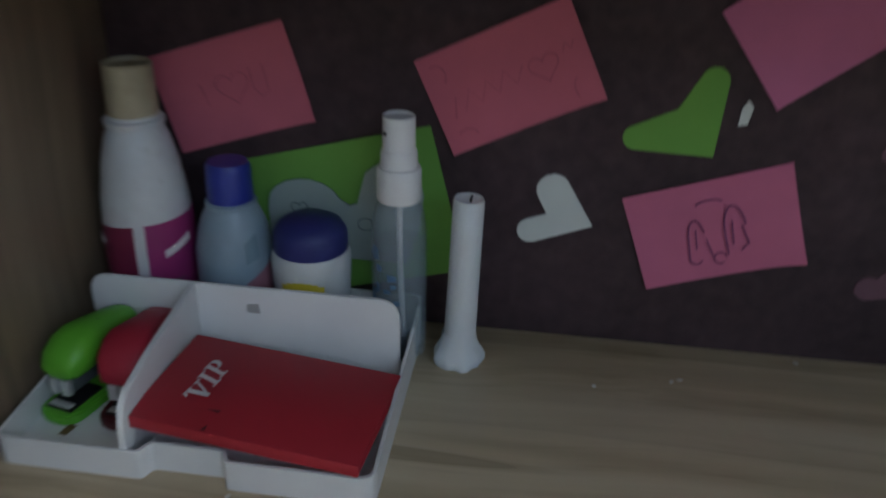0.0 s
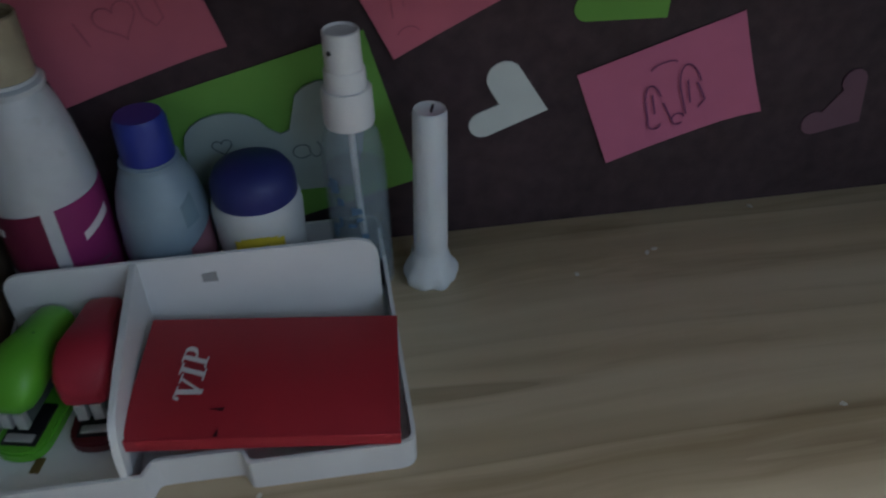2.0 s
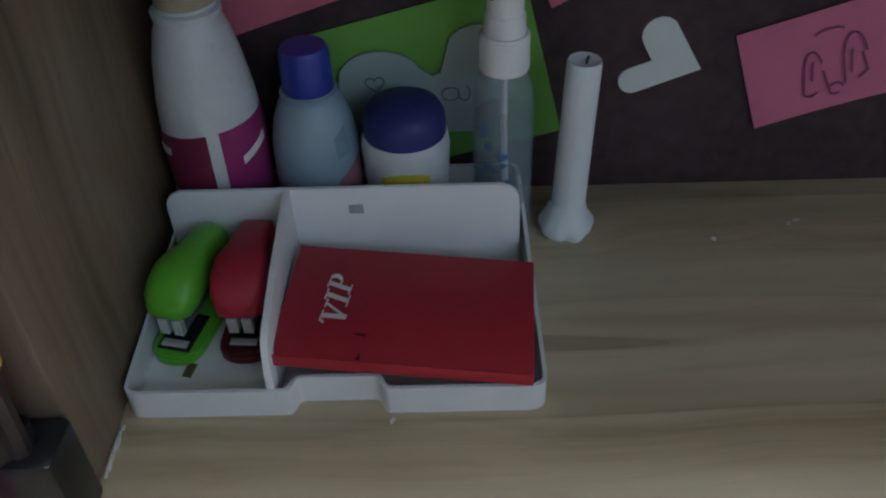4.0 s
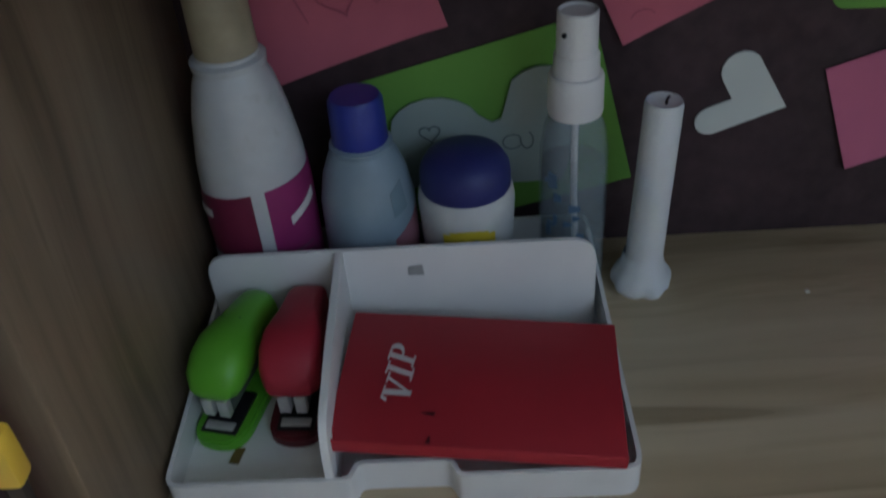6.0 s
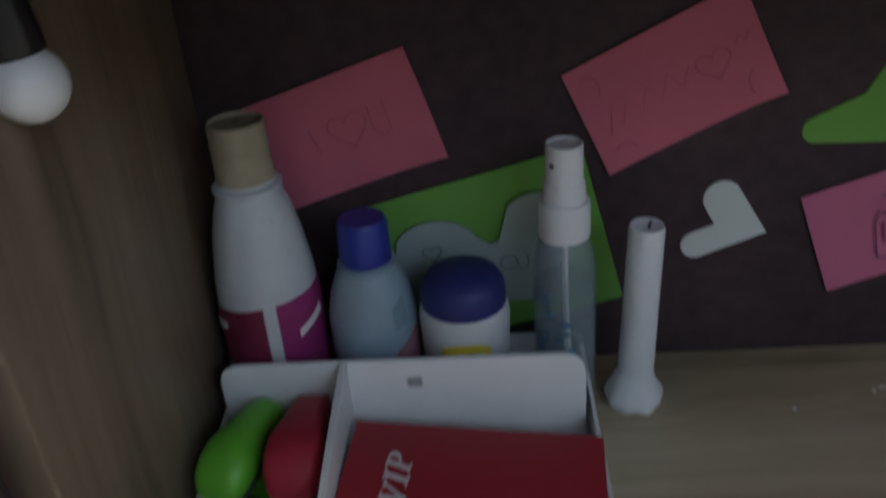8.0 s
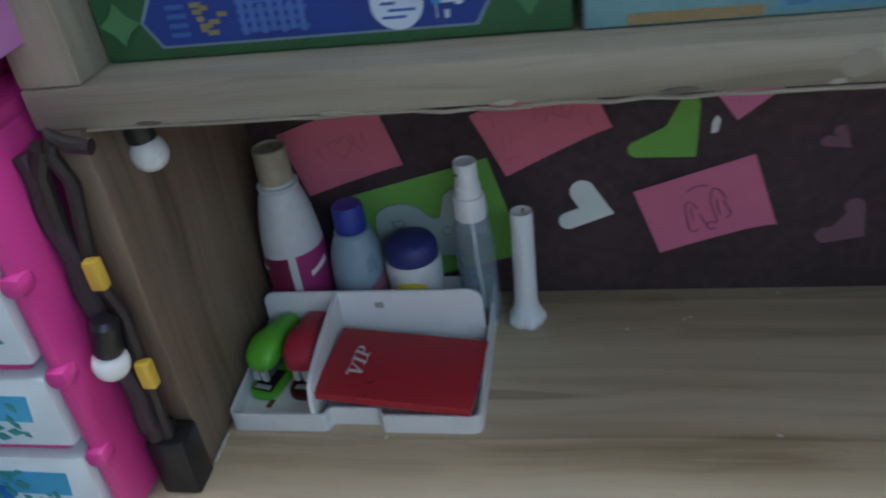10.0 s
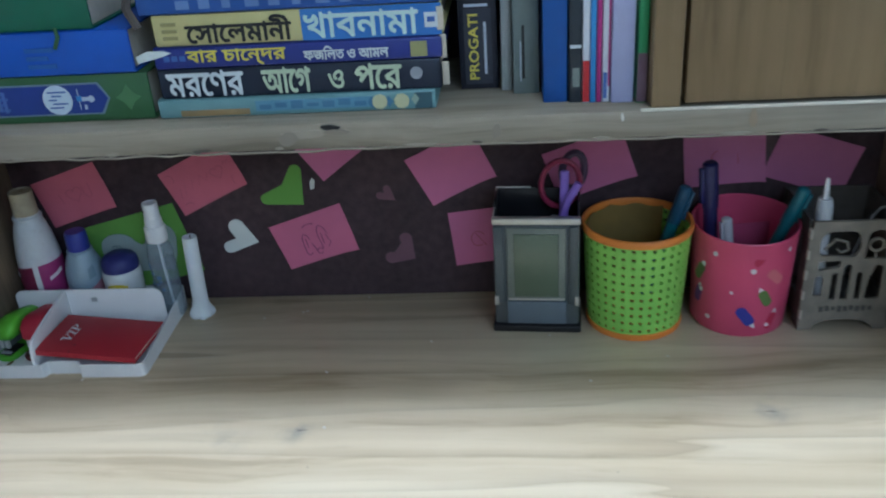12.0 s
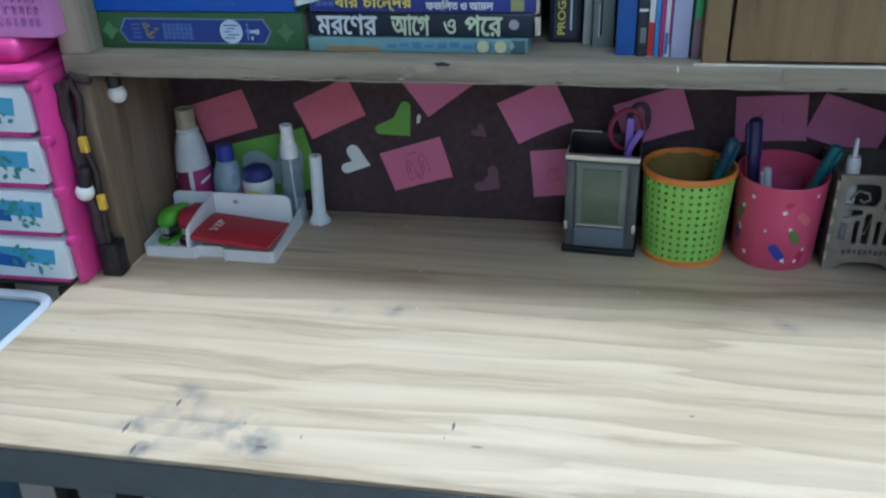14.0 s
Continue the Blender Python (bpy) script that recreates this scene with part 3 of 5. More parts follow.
# ---- things in the left corner of the niche ----
def wall_path(points, thick, z0, tops, bm=None):
    """A thin upright wall along a closed outline in x and y, counter-clockwise; tops: the height at each point."""
    bm = bm or bmesh.new()
    n = len(points)
    rows = []
    for i, p in enumerate(points):
        a, b, c = Vector(points[i - 1]), Vector(p), Vector(points[(i + 1) % n])
        d = ((b - a).normalized() + (c - b).normalized()).normalized()
        inner = b + Vector((-d.y, d.x)) * thick
        rows.append([bm.verts.new((b.x, b.y, z0)), bm.verts.new((b.x, b.y, tops[i])), bm.verts.new((inner.x, inner.y, tops[i])), bm.verts.new((inner.x, inner.y, z0))])
    for i in range(n):
        p, q = rows[i], rows[(i + 1) % n]
        for k in range(4):
            j = (k + 1) % 4
            bm.faces.new((p[k], q[k], q[j], p[j]))
    bmesh.ops.recalc_face_normals(bm, faces=bm.faces)
    return bm


def rounded(points, radius, steps=4):
    """Round the corners of a closed outline; radius one for all or one each."""
    out, n = [], len(points)
    for i, p in enumerate(points):
        a, b, c = Vector(points[i - 1]), Vector(p), Vector(points[(i + 1) % n])
        r = radius[i] if isinstance(radius, (list, tuple)) else radius
        u, v = b + (a - b).normalized() * r, b + (c - b).normalized() * r
        for k in range(steps + 1):
            t = k / steps
            out.append(tuple((u * (1 - t) + b * t) * (1 - t) + (b * (1 - t) + v * t) * t))
    return out


TX, TY = 0.156, -0.1392
tray = thing("desk_organiser", pose(TX, TY, DZ), "white plastic desk organiser tray with tall upright partition", "organiser")
outline = rounded([(-0.0785, 0), (-0.0165, 0), (-0.014, 0.0065), (0.0160, 0.0065), (0.0190, 0), (0.0790, 0), (0.0765, 0.128), (-0.0775, 0.128)], [0.006, 0.002, 0.002, 0.002, 0.002, 0.007, 0.006, 0.006])
tops = [0.0135 + max(0, y - 0.07) * 0.17 for x, y in outline]
part("rim_wall", wall_path(outline, 0.0016, 0.0, tops), PLASTIC, tray)
bm = bmesh.new()
f = bm.faces.new([bm.verts.new((x * 0.99, 0.001 + y * 0.985, 0.0008)) for x, y in outline])
top = bmesh.ops.extrude_face_region(bm, geom=[f])
for v in [g for g in top["geom"] if isinstance(g, bmesh.types.BMVert)]:
    v.co.z += 0.0012
bmesh.ops.recalc_face_normals(bm, faces=bm.faces)
part("base", bm, PLASTIC, tray)
part("tall_partition", slab(rounded([(-0.0745, 0.002), (-0.0745, 0.0465), (0.0735, 0.0465), (0.0735, 0.002)], [0.001, 0.009, 0.011, 0.001], 6), 0.0018, bevel=0.0004), PLASTIC, tray, at=pose(0, 0.0812, 0))
bm = slab(rounded([(0, 0.002), (0.0, 0.022), (0.004, 0.035), (0.03, 0.0405), (0.0784, 0.0465), (0.0784, 0.002)], [0.0005, 0.006, 0.006, 0.010, 0.001, 0.001], 4), 0.0028, bevel=0.0005)
part("divider", bm, PLASTIC, tray, at=pose(-0.0245, 0.0012, 0, 0, 0, 90))
part("sticker_mark", slab([(-0.003, -0.0022), (0.003, -0.0024), (0.0026, 0.0024), (-0.003, 0.0018)], 0.0003), GREY, tray, "small grey smudged mark", pose(0.005, 0.0792, 0.036))
part("brown_stain", box((-0.0018, -0.0035, 0), (0.0018, 0.0035, 0.0004)), cover("brown_stain", (0.16, 0.10, 0.03), 0.6), tray, "brown stain", pose(-0.0600, 0.0215, 0.0020, 0, 0, -12))

# red booklet
book = thing("red_booklet", pose(0.1834, -0.1052, DZ + 0.0235, 0.5, 3.3, -4.6), "red covered VIP booklet lying in the organiser", "booklet")
part("page_block", box((-0.0467, -0.0295, -0.0046), (0.0467, 0.0285, -0.0010), 0.0005), PAGES, book)
part("front_cover", box((-0.0485, -0.0305, -0.0010), (0.0485, 0.0300, 0.0), 0.0005), RED, book)
part("back_cover", box((-0.0485, -0.0305, -0.0056), (0.0485, 0.0300, -0.0046), 0.0005), RED, book)
part("spine", box((-0.0487, -0.0315, -0.0056), (0.0487, -0.0298, 0.0), 0.0006), RED, book)


def italic_serif(strokes, place, scale, name):
    """Sloped letters with serifs, each stroke a four-cornered bar (x0, y0, x1, y1, width)."""
    bm = bmesh.new()
    for x0, y0, x1, y1, wd in strokes:
        wd *= 1.2
        pts = [(x0 - wd / 2, y0), (x0 + wd / 2, y0), (x1 + wd / 2, y1), (x1 - wd / 2, y1)]
        vs = [bm.verts.new(((x + 0.22 * y) * scale, y * scale, 0)) for x, y in pts]
        bm.faces.new(vs)
    bmesh.ops.recalc_face_normals(bm, faces=bm.faces)
    bmesh.ops.solidify(bm, geom=bm.faces[:], thickness=0.0002)
    part(name, bm, WHITEINK, book, "white sloped serif letter", place)


def letter_place(x):
    return pose(-0.0235, -0.0140 + x, 0.0005, 0, 0, 83)


curl = [(0.30 + 0.30 * math.cos(radians(a)), 0.74 + 0.26 * math.sin(radians(a))) for a in range(-90, 91, 20)]
bowl = [(p[0], p[1], q[0], q[1] + (0.001 if p[1] == q[1] else 0), 0.20) for p, q in zip(curl, curl[1:])]
italic_serif([(0.45, 0.0, 0.12, 1.0, 0.20), (0.42, 0.0, 0.82, 1.0, 0.10), (0.12, 0.94, 0.12, 1.0, 0.50), (0.82, 0.94, 0.82, 1.0, 0.40), (-0.18, 0.78, -0.12, 0.98, 0.12)], letter_place(0.0), 0.0098, "letter_v")
italic_serif([(0.2, 0.0, 0.2, 1.0, 0.19), (0.2, 0.0, 0.2, 0.06, 0.52), (0.2, 0.94, 0.2, 1.0, 0.52)], letter_place(0.0109), 0.0098, "letter_i")
italic_serif([(0.1, 0.0, 0.1, 1.0, 0.19), (0.1, 0.0, 0.1, 0.06, 0.50), (0.18, 0.94, 0.18, 1.0, 0.60), (0.24, 0.46, 0.24, 0.54, 0.34)] + bowl, letter_place(0.0182), 0.0098, "letter_p")
part("nick", slab([(-0.0025, 0), (0.0025, 0.0006), (0.002, -0.001)], 0.0003), DARKRED, book, "dark nick in the cover", pose(-0.0165, -0.018, 0.0002, -90))
part("nick", slab([(-0.0008, -0.002), (0.0008, -0.002), (0.0005, 0.0016)], 0.0003), DARKRED, book, "dark nick at the fold", pose(-0.0155, -0.0285, 0.0002, -90))
part("worn_corner", slab([(-0.001, -0.0014), (0.0012, -0.0012), (0.0004, 0.0016)], 0.0004), WHITEP, book, "white worn corner", pose(-0.0473, -0.0295, 0.0003, -90))


def stapler(label, x, y, turn, body, base_colour, boxy, group="mini staplers"):
    """Small palm stapler: rounded head, waisted handle, steel jaw, base."""
    st = thing("mini_stapler", pose(x, y, DZ + 0.0022, 0, 0, turn) @ Matrix.Diagonal((0.9, 0.9, 0.95, 1)), label, "stapler", group)
    # base with a round nose, y runs from nose (negative) to tail
    base = rounded([(-0.0115, -0.031), (0.0115, -0.031), (0.0115, 0.026), (-0.0115, 0.026)], [0.011, 0.011, 0.006, 0.006], 6)
    bm = bmesh.new()
    f = bm.faces.new([bm.verts.new((p, q, 0)) for p, q in base])
    ex = bmesh.ops.extrude_face_region(bm, geom=[f])
    for v in [g for g in ex["geom"] if isinstance(g, bmesh.types.BMVert)]:
        v.co.z += 0.0055
    bmesh.ops.recalc_face_normals(bm, faces=bm.faces)
    bmesh.ops.bevel(bm, geom=bm.edges[:], offset=0.001, segments=2, affect="EDGES")
    part("base", bm, base_colour, st)
    part("anvil", box((-0.0075, -0.0265, 0.0052), (0.0075, -0.004, 0.0066), 0.0004), BLACK, st)
    part("anvil_plate", box((-0.006, -0.0255, 0.0064), (0.006, -0.0215, 0.0074), 0.0003), STEEL, st, "shiny steel anvil plate")
    part("magazine", box((-0.006, -0.0205, 0.0125), (0.006, 0.022, 0.021), 0.0008), DARKGREY, st)
    for s in (-1, 1):
        part("staple_guide", box((s * 0.0033 - 0.0023, -0.0235, 0.0118), (s * 0.0033 + 0.0023, -0.0200, 0.0200), 0.0004), STEEL, st)
    part("hinge_block", box((-0.0085, 0.008, 0.004), (0.0085, 0.024, 0.018), 0.002), body, st)
    # handle: rings along y
    prof = ((-0.0245, 0.0045, 0.0235, 0.0265), (-0.0232, 0.0098, 0.0205, 0.0300), (-0.0195, 0.0128, 0.0188, 0.0345), (-0.0130, 0.0138, 0.0185, 0.0385), (-0.0060, 0.0134, 0.0188, 0.0400), (0.0010, 0.0116, 0.0185, 0.0395), (0.0080, 0.0098, 0.0175, 0.0385), (0.0150, 0.0092, 0.0160, 0.0375), (0.0230, 0.0094, 0.0140, 0.0355), (0.0275, 0.0088, 0.0140, 0.0335), (0.0295, 0.0060, 0.0170, 0.0305))
    bm = bmesh.new()
    rings = []
    for yy, w, lo, hi in prof:
        w *= 0.88
        ring = []
        for k in range(16):
            a = 2 * math.pi * k / 16
            cx, cz = math.cos(a), math.sin(a)
            sx = math.copysign(abs(cx) ** boxy, cx)
            sz = math.copysign(abs(cz) ** (boxy + 0.12), cz)
            ring.append(bm.verts.new((w * sx, yy, (lo + hi) / 2 + (hi - lo) / 2 * sz)))
        rings.append(ring)
    for p, q in zip(rings, rings[1:]):
        for k in range(16):
            j = (k + 1) % 16
            bm.faces.new((p[k], p[j], q[j], q[k]))
    bm.faces.new(rings[0])
    bm.faces.new(rings[-1][::-1])
    bmesh.ops.recalc_face_normals(bm, faces=bm.faces)
    part("handle", bm, body, st)
    return st


g = stapler("lime green mini stapler in the organiser tray", 0.0945, -0.0885, -13, LIME, LIME, 0.72)
for k in range(3):
    part("print_mark", box((-0.0045 + 0.0033 * k, -0.0012, 0), (-0.0025 + 0.0033 * k, 0.0018, 0.0002)), cover("dark_green_print", (0.04, 0.2, 0.02)), g, "dark green print", pose(0, 0.003, 0.0384))
stapler("red mini stapler in the organiser tray", 0.1182, -0.0880, -3, REDPL, DARKRED, 0.34)

# ---- bottles behind the partition ----
def label_band(parent, name, profile, a0, a1, z0, z1, material, label="", grow=0.0004, n=14):
    """A printed patch that follows a bottle's side; z0, z1 may be pairs (at its two ends)."""
    def radius(z):
        for (r, p), (s, q) in zip(profile, profile[1:]):
            if p <= z <= q and q > p:
                return r + (s - r) * (z - p) / (q - p)
        return profile[-1][0]
    bm = bmesh.new()
    cols = []
    for i in range(n + 1):
        a = radians(a0 + (a1 - a0) * i / n)
        lo, hi = [(z[0] + (z[1] - z[0]) * i / n) if isinstance(z, tuple) else z for z in (z0, z1)]
        cols.append([bm.verts.new(((radius(lo + (hi - lo) * j / 6) + grow) * math.cos(a), (radius(lo + (hi - lo) * j / 6) + grow) * math.sin(a), lo + (hi - lo) * j / 6)) for j in range(7)])
    for p, q in zip(cols, cols[1:]):
        for j in range(6):
            bm.faces.new((p[j], q[j], q[j + 1], p[j + 1]))
    bmesh.ops.recalc_face_normals(bm, faces=bm.faces)
    bmesh.ops.solidify(bm, geom=bm.faces[:], thickness=0.0002)
    return part(name, bm, material, parent, label)


B0 = DZ + 0.0022
lotion = thing("lotion_bottle", pose(0.0995, -0.030, B0) @ Matrix.Diagonal((1, 1, 0.968, 1)), "white lotion bottle with magenta label and yellowed cap", "bottle")
lp = [(0, 0), (0.0185, 0), (0.0205, 0.002), (0.0212, 0.030), (0.0216, 0.055), (0.0205, 0.075), (0.0178, 0.094), (0.0150, 0.106), (0.0130, 0.111), (0.0118, 0.113), (0.0118, 0.118), (0, 0.118)]
part("bottle_body", lathe(lp), LOTION, lotion)
part("neck_ring", lathe([(0.0100, 0.1125), (0.0136, 0.1130), (0.0138, 0.1155), (0.0120, 0.1165), (0.0100, 0.1165)]), LOTION, lotion)
part("cap", lathe([(0, 0.1165), (0.0112, 0.1165), (0.0114, 0.118), (0.0110, 0.1415), (0.0104, 0.1423), (0.0099, 0.1405), (0, 0.1400)]), CREAM, lotion, "yellowed white cap with brown stains")
side = lp[1:8]
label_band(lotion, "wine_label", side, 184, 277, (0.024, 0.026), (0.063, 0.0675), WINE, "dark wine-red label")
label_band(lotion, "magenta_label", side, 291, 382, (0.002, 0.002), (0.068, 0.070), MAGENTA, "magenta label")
label_band(lotion, "label_bar", side, 202, 228, (0.0545, 0.0555), (0.0580, 0.0590), WHITEINK, "", 0.0008)
label_band(lotion, "label_bar", side, 312, 350, (0.050, 0.056), (0.0540, 0.0600), WHITEINK, "", 0.0008)
label_band(lotion, "silver_patch", side, 205, 262, (0.002, 0.002), (0.036, 0.038), GREY, "greyish patch", 0.0008)
for k in range(5):
    label_band(lotion, "label_text_bar", side, 300, 340 - 4 * (k % 3), 0.020 + 0.004 * k, 0.0215 + 0.004 * k, cover("dim_magenta_print", (0.22, 0.06, 0.14)), "", 0.0007, 6)

blue = thing("antiseptic_bottle", pose(0.1425, -0.030, B0), "pale blue plastic bottle with blue screw cap", "bottle")
bp = [(0, 0), (0.0175, 0), (0.0188, 0.002), (0.0190, 0.035), (0.0186, 0.050), (0.0165, 0.061), (0.0135, 0.069), (0.0118, 0.0715), (0.0112, 0.075), (0, 0.075)]
part("bottle_body", lathe(bp), MILKY, blue)
part("neck_ring", lathe([(0.0095, 0.0715), (0.0122, 0.072), (0.0122, 0.0742), (0.0095, 0.075)]), MILKY, blue)
bm = lathe([(0, 0.0745), (0.0105, 0.0745), (0.0107, 0.076), (0.0103, 0.0915), (0.0092, 0.0937), (0, 0.094)], 48)
for v in bm.verts:
    r = math.hypot(v.co.x, v.co.y)
    if r > 0.01:
        k = 1 + 0.012 * math.cos(24 * math.atan2(v.co.y, v.co.x))
        v.co.x, v.co.y = v.co.x * k, v.co.y * k
part("cap", bm, BLUECAP, blue, "ribbed blue screw cap")
label_band(blue, "red_label", bp[1:6], 304, 350, (0.022, 0.026), (0.038, 0.046), REDLAB, "faded red label patch")
label_band(blue, "leaf_mark", bp[1:7], 306, 328, (0.048, 0.050), (0.058, 0.062), cover("dull_blue_print", (0.19, 0.285, 0.34)), "dull blue-grey mark")
label_band(blue, "lower_label", bp[1:6], 200, 290, 0.006, (0.026, 0.022), cover("pale_blue_label", (0.28, 0.40, 0.47)), "pale blue label")

jar = thing("ointment_jar", pose(0.1815, -0.033, B0), "white jar with navy lid and yellow label", "jar")
jp = [(0, 0), (0.0165, 0), (0.0180, 0.002), (0.0182, 0.030), (0.0188, 0.042), (0.0191, 0.0485), (0.0186, 0.0525), (0.0168, 0.0555), (0, 0.0555)]
part("jar_body", lathe(jp), LOTION, jar)
part("lid", lathe([(0, 0.0535), (0.0172, 0.0535), (0.0177, 0.0548), (0.0177, 0.0595), (0.0172, 0.0635), (0.0150, 0.0672), (0.0095, 0.0702), (0, 0.0712)], 48), NAVYCAP, jar, "domed navy blue lid")
for k in range(7):
    # rounded top of the label, in upright strips
    top = 0.0395 + 0.0050 * math.sqrt(max(0.0, 1 - ((k - 3) / 3.6) ** 2))
    label_band(jar, "yellow_label", jp[1:8], 240 + 9 * k, 249 + 9 * k, 0.012, top, YELLOW, "yellow label", 0.0004, 3)
label_band(jar, "label_mark", jp[1:8], 262, 282, 0.0335, (0.0395, 0.0405), INKG, "", 0.0008)
label_band(jar, "label_mark", jp[1:8], 267, 276, 0.0355, 0.0375, YELLOW, "", 0.0012)

spray = thing("spray_bottle", pose(0.2236, -0.030, B0) @ Matrix.Diagonal((1, 1, 0.97, 1)), "clear spray bottle with white pump and blue print", "bottle")
sp = [(0, 0.0), (0.0120, 0.0), (0.0133, 0.0015), (0.0135, 0.055), (0.0132, 0.068), (0.0118, 0.078), (0.0090, 0.0845), (0.0080, 0.088)]
inner = [(r - 0.0009, z + 0.0012) for r, z in sp[1:]][::-1]
CLEARP = film("clear_plastic", (0.50, 0.60, 0.66), 0.10, 0.17)
LIQUID = film("clear_liquid", (0.22, 0.34, 0.42), 0.05, 0.14)
part("bottle_body", lathe(sp + inner + [(0, 0.0012)]), CLEARP, spray, "clear plastic body")
part("dip_tube", tube([(0, 0, 0.085), (0.0004, 0, 0.05), (0.002, 0, 0.008)], 0.0014, 8), PLASTIC, spray)
part("collar", lathe([(0.0, 0.0840), (0.0100, 0.0840), (0.0104, 0.0855), (0.0102, 0.0995), (0.0096, 0.1005), (0, 0.1005)]), PLASTIC, spray)
part("pump_ring", lathe([(0, 0.100), (0.0083, 0.100), (0.0085, 0.101), (0.0083, 0.1080), (0.0076, 0.1090), (0, 0.1090)]), PLASTIC, spray)
part("nozzle_head", lathe([(0, 0.107), (0.0074, 0.107), (0.0075, 0.1085), (0.0073, 0.1245), (0.0068, 0.1250), (0.0062, 0.1240), (0, 0.1236)]), PLASTIC, spray)
part("nozzle_hole", lathe([(0, 0), (0.0010, 0), (0.0010, 0.0007), (0, 0.0007)], 12), BLACK, spray, "dark nozzle hole", pose(-0.0050, -0.0052, 0.1175, 90, 0, -44))
part("liquid", lathe([(0, 0.0016), (0.0118, 0.0016), (0.0124, 0.003), (0.0125, 0.055), (0.0122, 0.062), (0, 0.062)], 32), LIQUID, spray, "clear liquid up to the shoulder")
random.seed(21)
for k in range(16):
    a, z = (226 if k % 3 else 262) + random.gauss(0, 9), 0.010 + 0.050 * random.random()
    wd, ht = 3 + 6 * random.random(), 0.002 + 0.004 * random.random()
    label_band(spray, "blue_print", sp[1:7], a - wd, a + wd, (z, z + 0.0015 * random.random()), (z + ht, z + ht * 0.8), cover("blue_bottle_print", (0.12, 0.20, 0.30)), "", 0.0004, 5)

# ---- candle ----
candle = thing("candle", pose(0.2535, -0.0315, DZ) @ Matrix.Diagonal((0.95, 0.95, 0.945, 1)), "white candle stub standing in its own melted foot", "candle")
bm = lathe([(0, 0), (0.0122, 0), (0.0131, 0.0016), (0.0131, 0.0045), (0.0121, 0.0072), (0.0104, 0.0095), (0.0093, 0.0130), (0.0085, 0.018)], 64)
for v in bm.verts:
    a = math.atan2(v.co.y, v.co.x)
    k = 1 + 0.05 * math.sin(5 * a + 1) * (1 - v.co.z / 0.018) + 0.03 * math.sin(9 * a)* (1 - v.co.z / 0.018)
    v.co.x, v.co.y = v.co.x * k, v.co.y * k
    if v.co.z < 0.003:
        v.co.z += 0.0005 * max(0, math.sin(7 * a + 0.6)) * (math.hypot(v.co.x, v.co.y) > 0.01)
part("melted_foot", bm, WAX, candle)
part("shaft", lathe([(0.0, 0.012), (0.0082, 0.012), (0.0078, 0.050), (0.0076, 0.0905), (0.0070, 0.0922), (0.0046, 0.0908), (0, 0.0902)]), WAX, candle, at=pose(0, 0, 0, 0, 1.7, 0))
part("wick", tube([(0.0034, 0, 0.089), (0.0036, 0, 0.0920), (0.0042, -0.0005, 0.0940)], 0.0006, 6), WICK, candle)

# ---- pen stands ----
def pen(parent_name, label, base, tip, radius, material, category="pen", cap=None, cap_colour=None):
    base, tip = Vector(base), Vector(tip)
    d = tip - base
    ob = thing(parent_name, Matrix.Translation(base) @ d.to_track_quat("Z", "Y").to_matrix().to_4x4(), label, category)
    h = d.length
    part("barrel", lathe([(0, 0), (radius * 0.8, 0), (radius, 0.003), (radius, h * 0.72), (radius * 0.96, h * 0.73), (0, h * 0.73)], 16), material, ob)
    part("cap", lathe([(0, h * 0.7), (radius * 1.12, h * 0.7), (radius * 1.15, h * 0.72), (radius * 1.05, h * 0.985), (radius * 0.7, h), (0, h)], 16), cap_colour or material, ob)
    part("clip", box((-radius * 0.35, -radius * 1.6, h * 0.74), (radius * 0.35, -radius * 1.05, h * 0.97), radius * 0.12), cap_colour or material, ob)
    return ob


clock = thing("clock_pen_stand", pose(0.5880, -0.074, DZ, 0, 0, -4), "black plastic pen stand with grey display clock", "pen stand")
part("foot", box((-0.0405, -0.004, 0), (0.0405, 0.052, 0.008), 0.0025), BLACK, clock)
part("front_body", box((-0.0385, 0.0, 0.006), (0.0385, 0.016, 0.1105), 0.003), DARKGREY, clock)
part("top_bar", box((-0.0390, -0.0015, 0.1095), (0.0390, 0.006, 0.1155), 0.0012), SILVER, clock, "scratched silver top bar")
for s in (-1, 1):
    part("side_rail", box((s * 0.0335 - 0.0045, -0.0025, 0.030), (s * 0.0335 + 0.0045, 0.004, 0.108), 0.0015), DARKGREY, clock, "side rail greyed for reflected haze")
    # small silver blocks imitate the highlights on the rails' lower corners
    part("rail_glint", box((s * 0.0365 - 0.0020, -0.0036, 0.029), (s * 0.0365 + 0.0020, 0.002, 0.0385), 0.0008), SILVER, clock, "silver block standing in for a corner highlight")
part("display_frame", box((-0.0265, -0.0022, 0.034), (0.0265, 0.004, 0.107), 0.0015), LCDFRAME, clock)
part("display", box((-0.0200, -0.0030, 0.038), (0.0200, 0.002, 0.101), 0.0006), LCD, clock, "blank grey-green display")
part("silver_line", box((-0.0255, -0.0032, 0.0345), (0.0255, 0.001, 0.0362), 0.0003), SILVER, clock)
part("button_panel", box((-0.0270, -0.0026, 0.009), (0.0270, 0.004, 0.0325), 0.001), SLATE, clock, "slate blue lower panel")
for x0, x1, y0, y1 in ((-0.0385, -0.0365, 0.016, 0.05), (0.0365, 0.0385, 0.016, 0.05), (-0.0365, 0.0365, 0.048, 0.05)):
    part("cup_wall", box((x0, y0, 0.006), (x1, y1, 0.124), 0.0006), BLACK, clock)
part("chrome_edge", tube([(-0.0375, 0.004, 0.1165), (-0.0375, 0.049, 0.1245), (-0.006, 0.049, 0.1245)], 0.0009, 6), SILVER, clock)

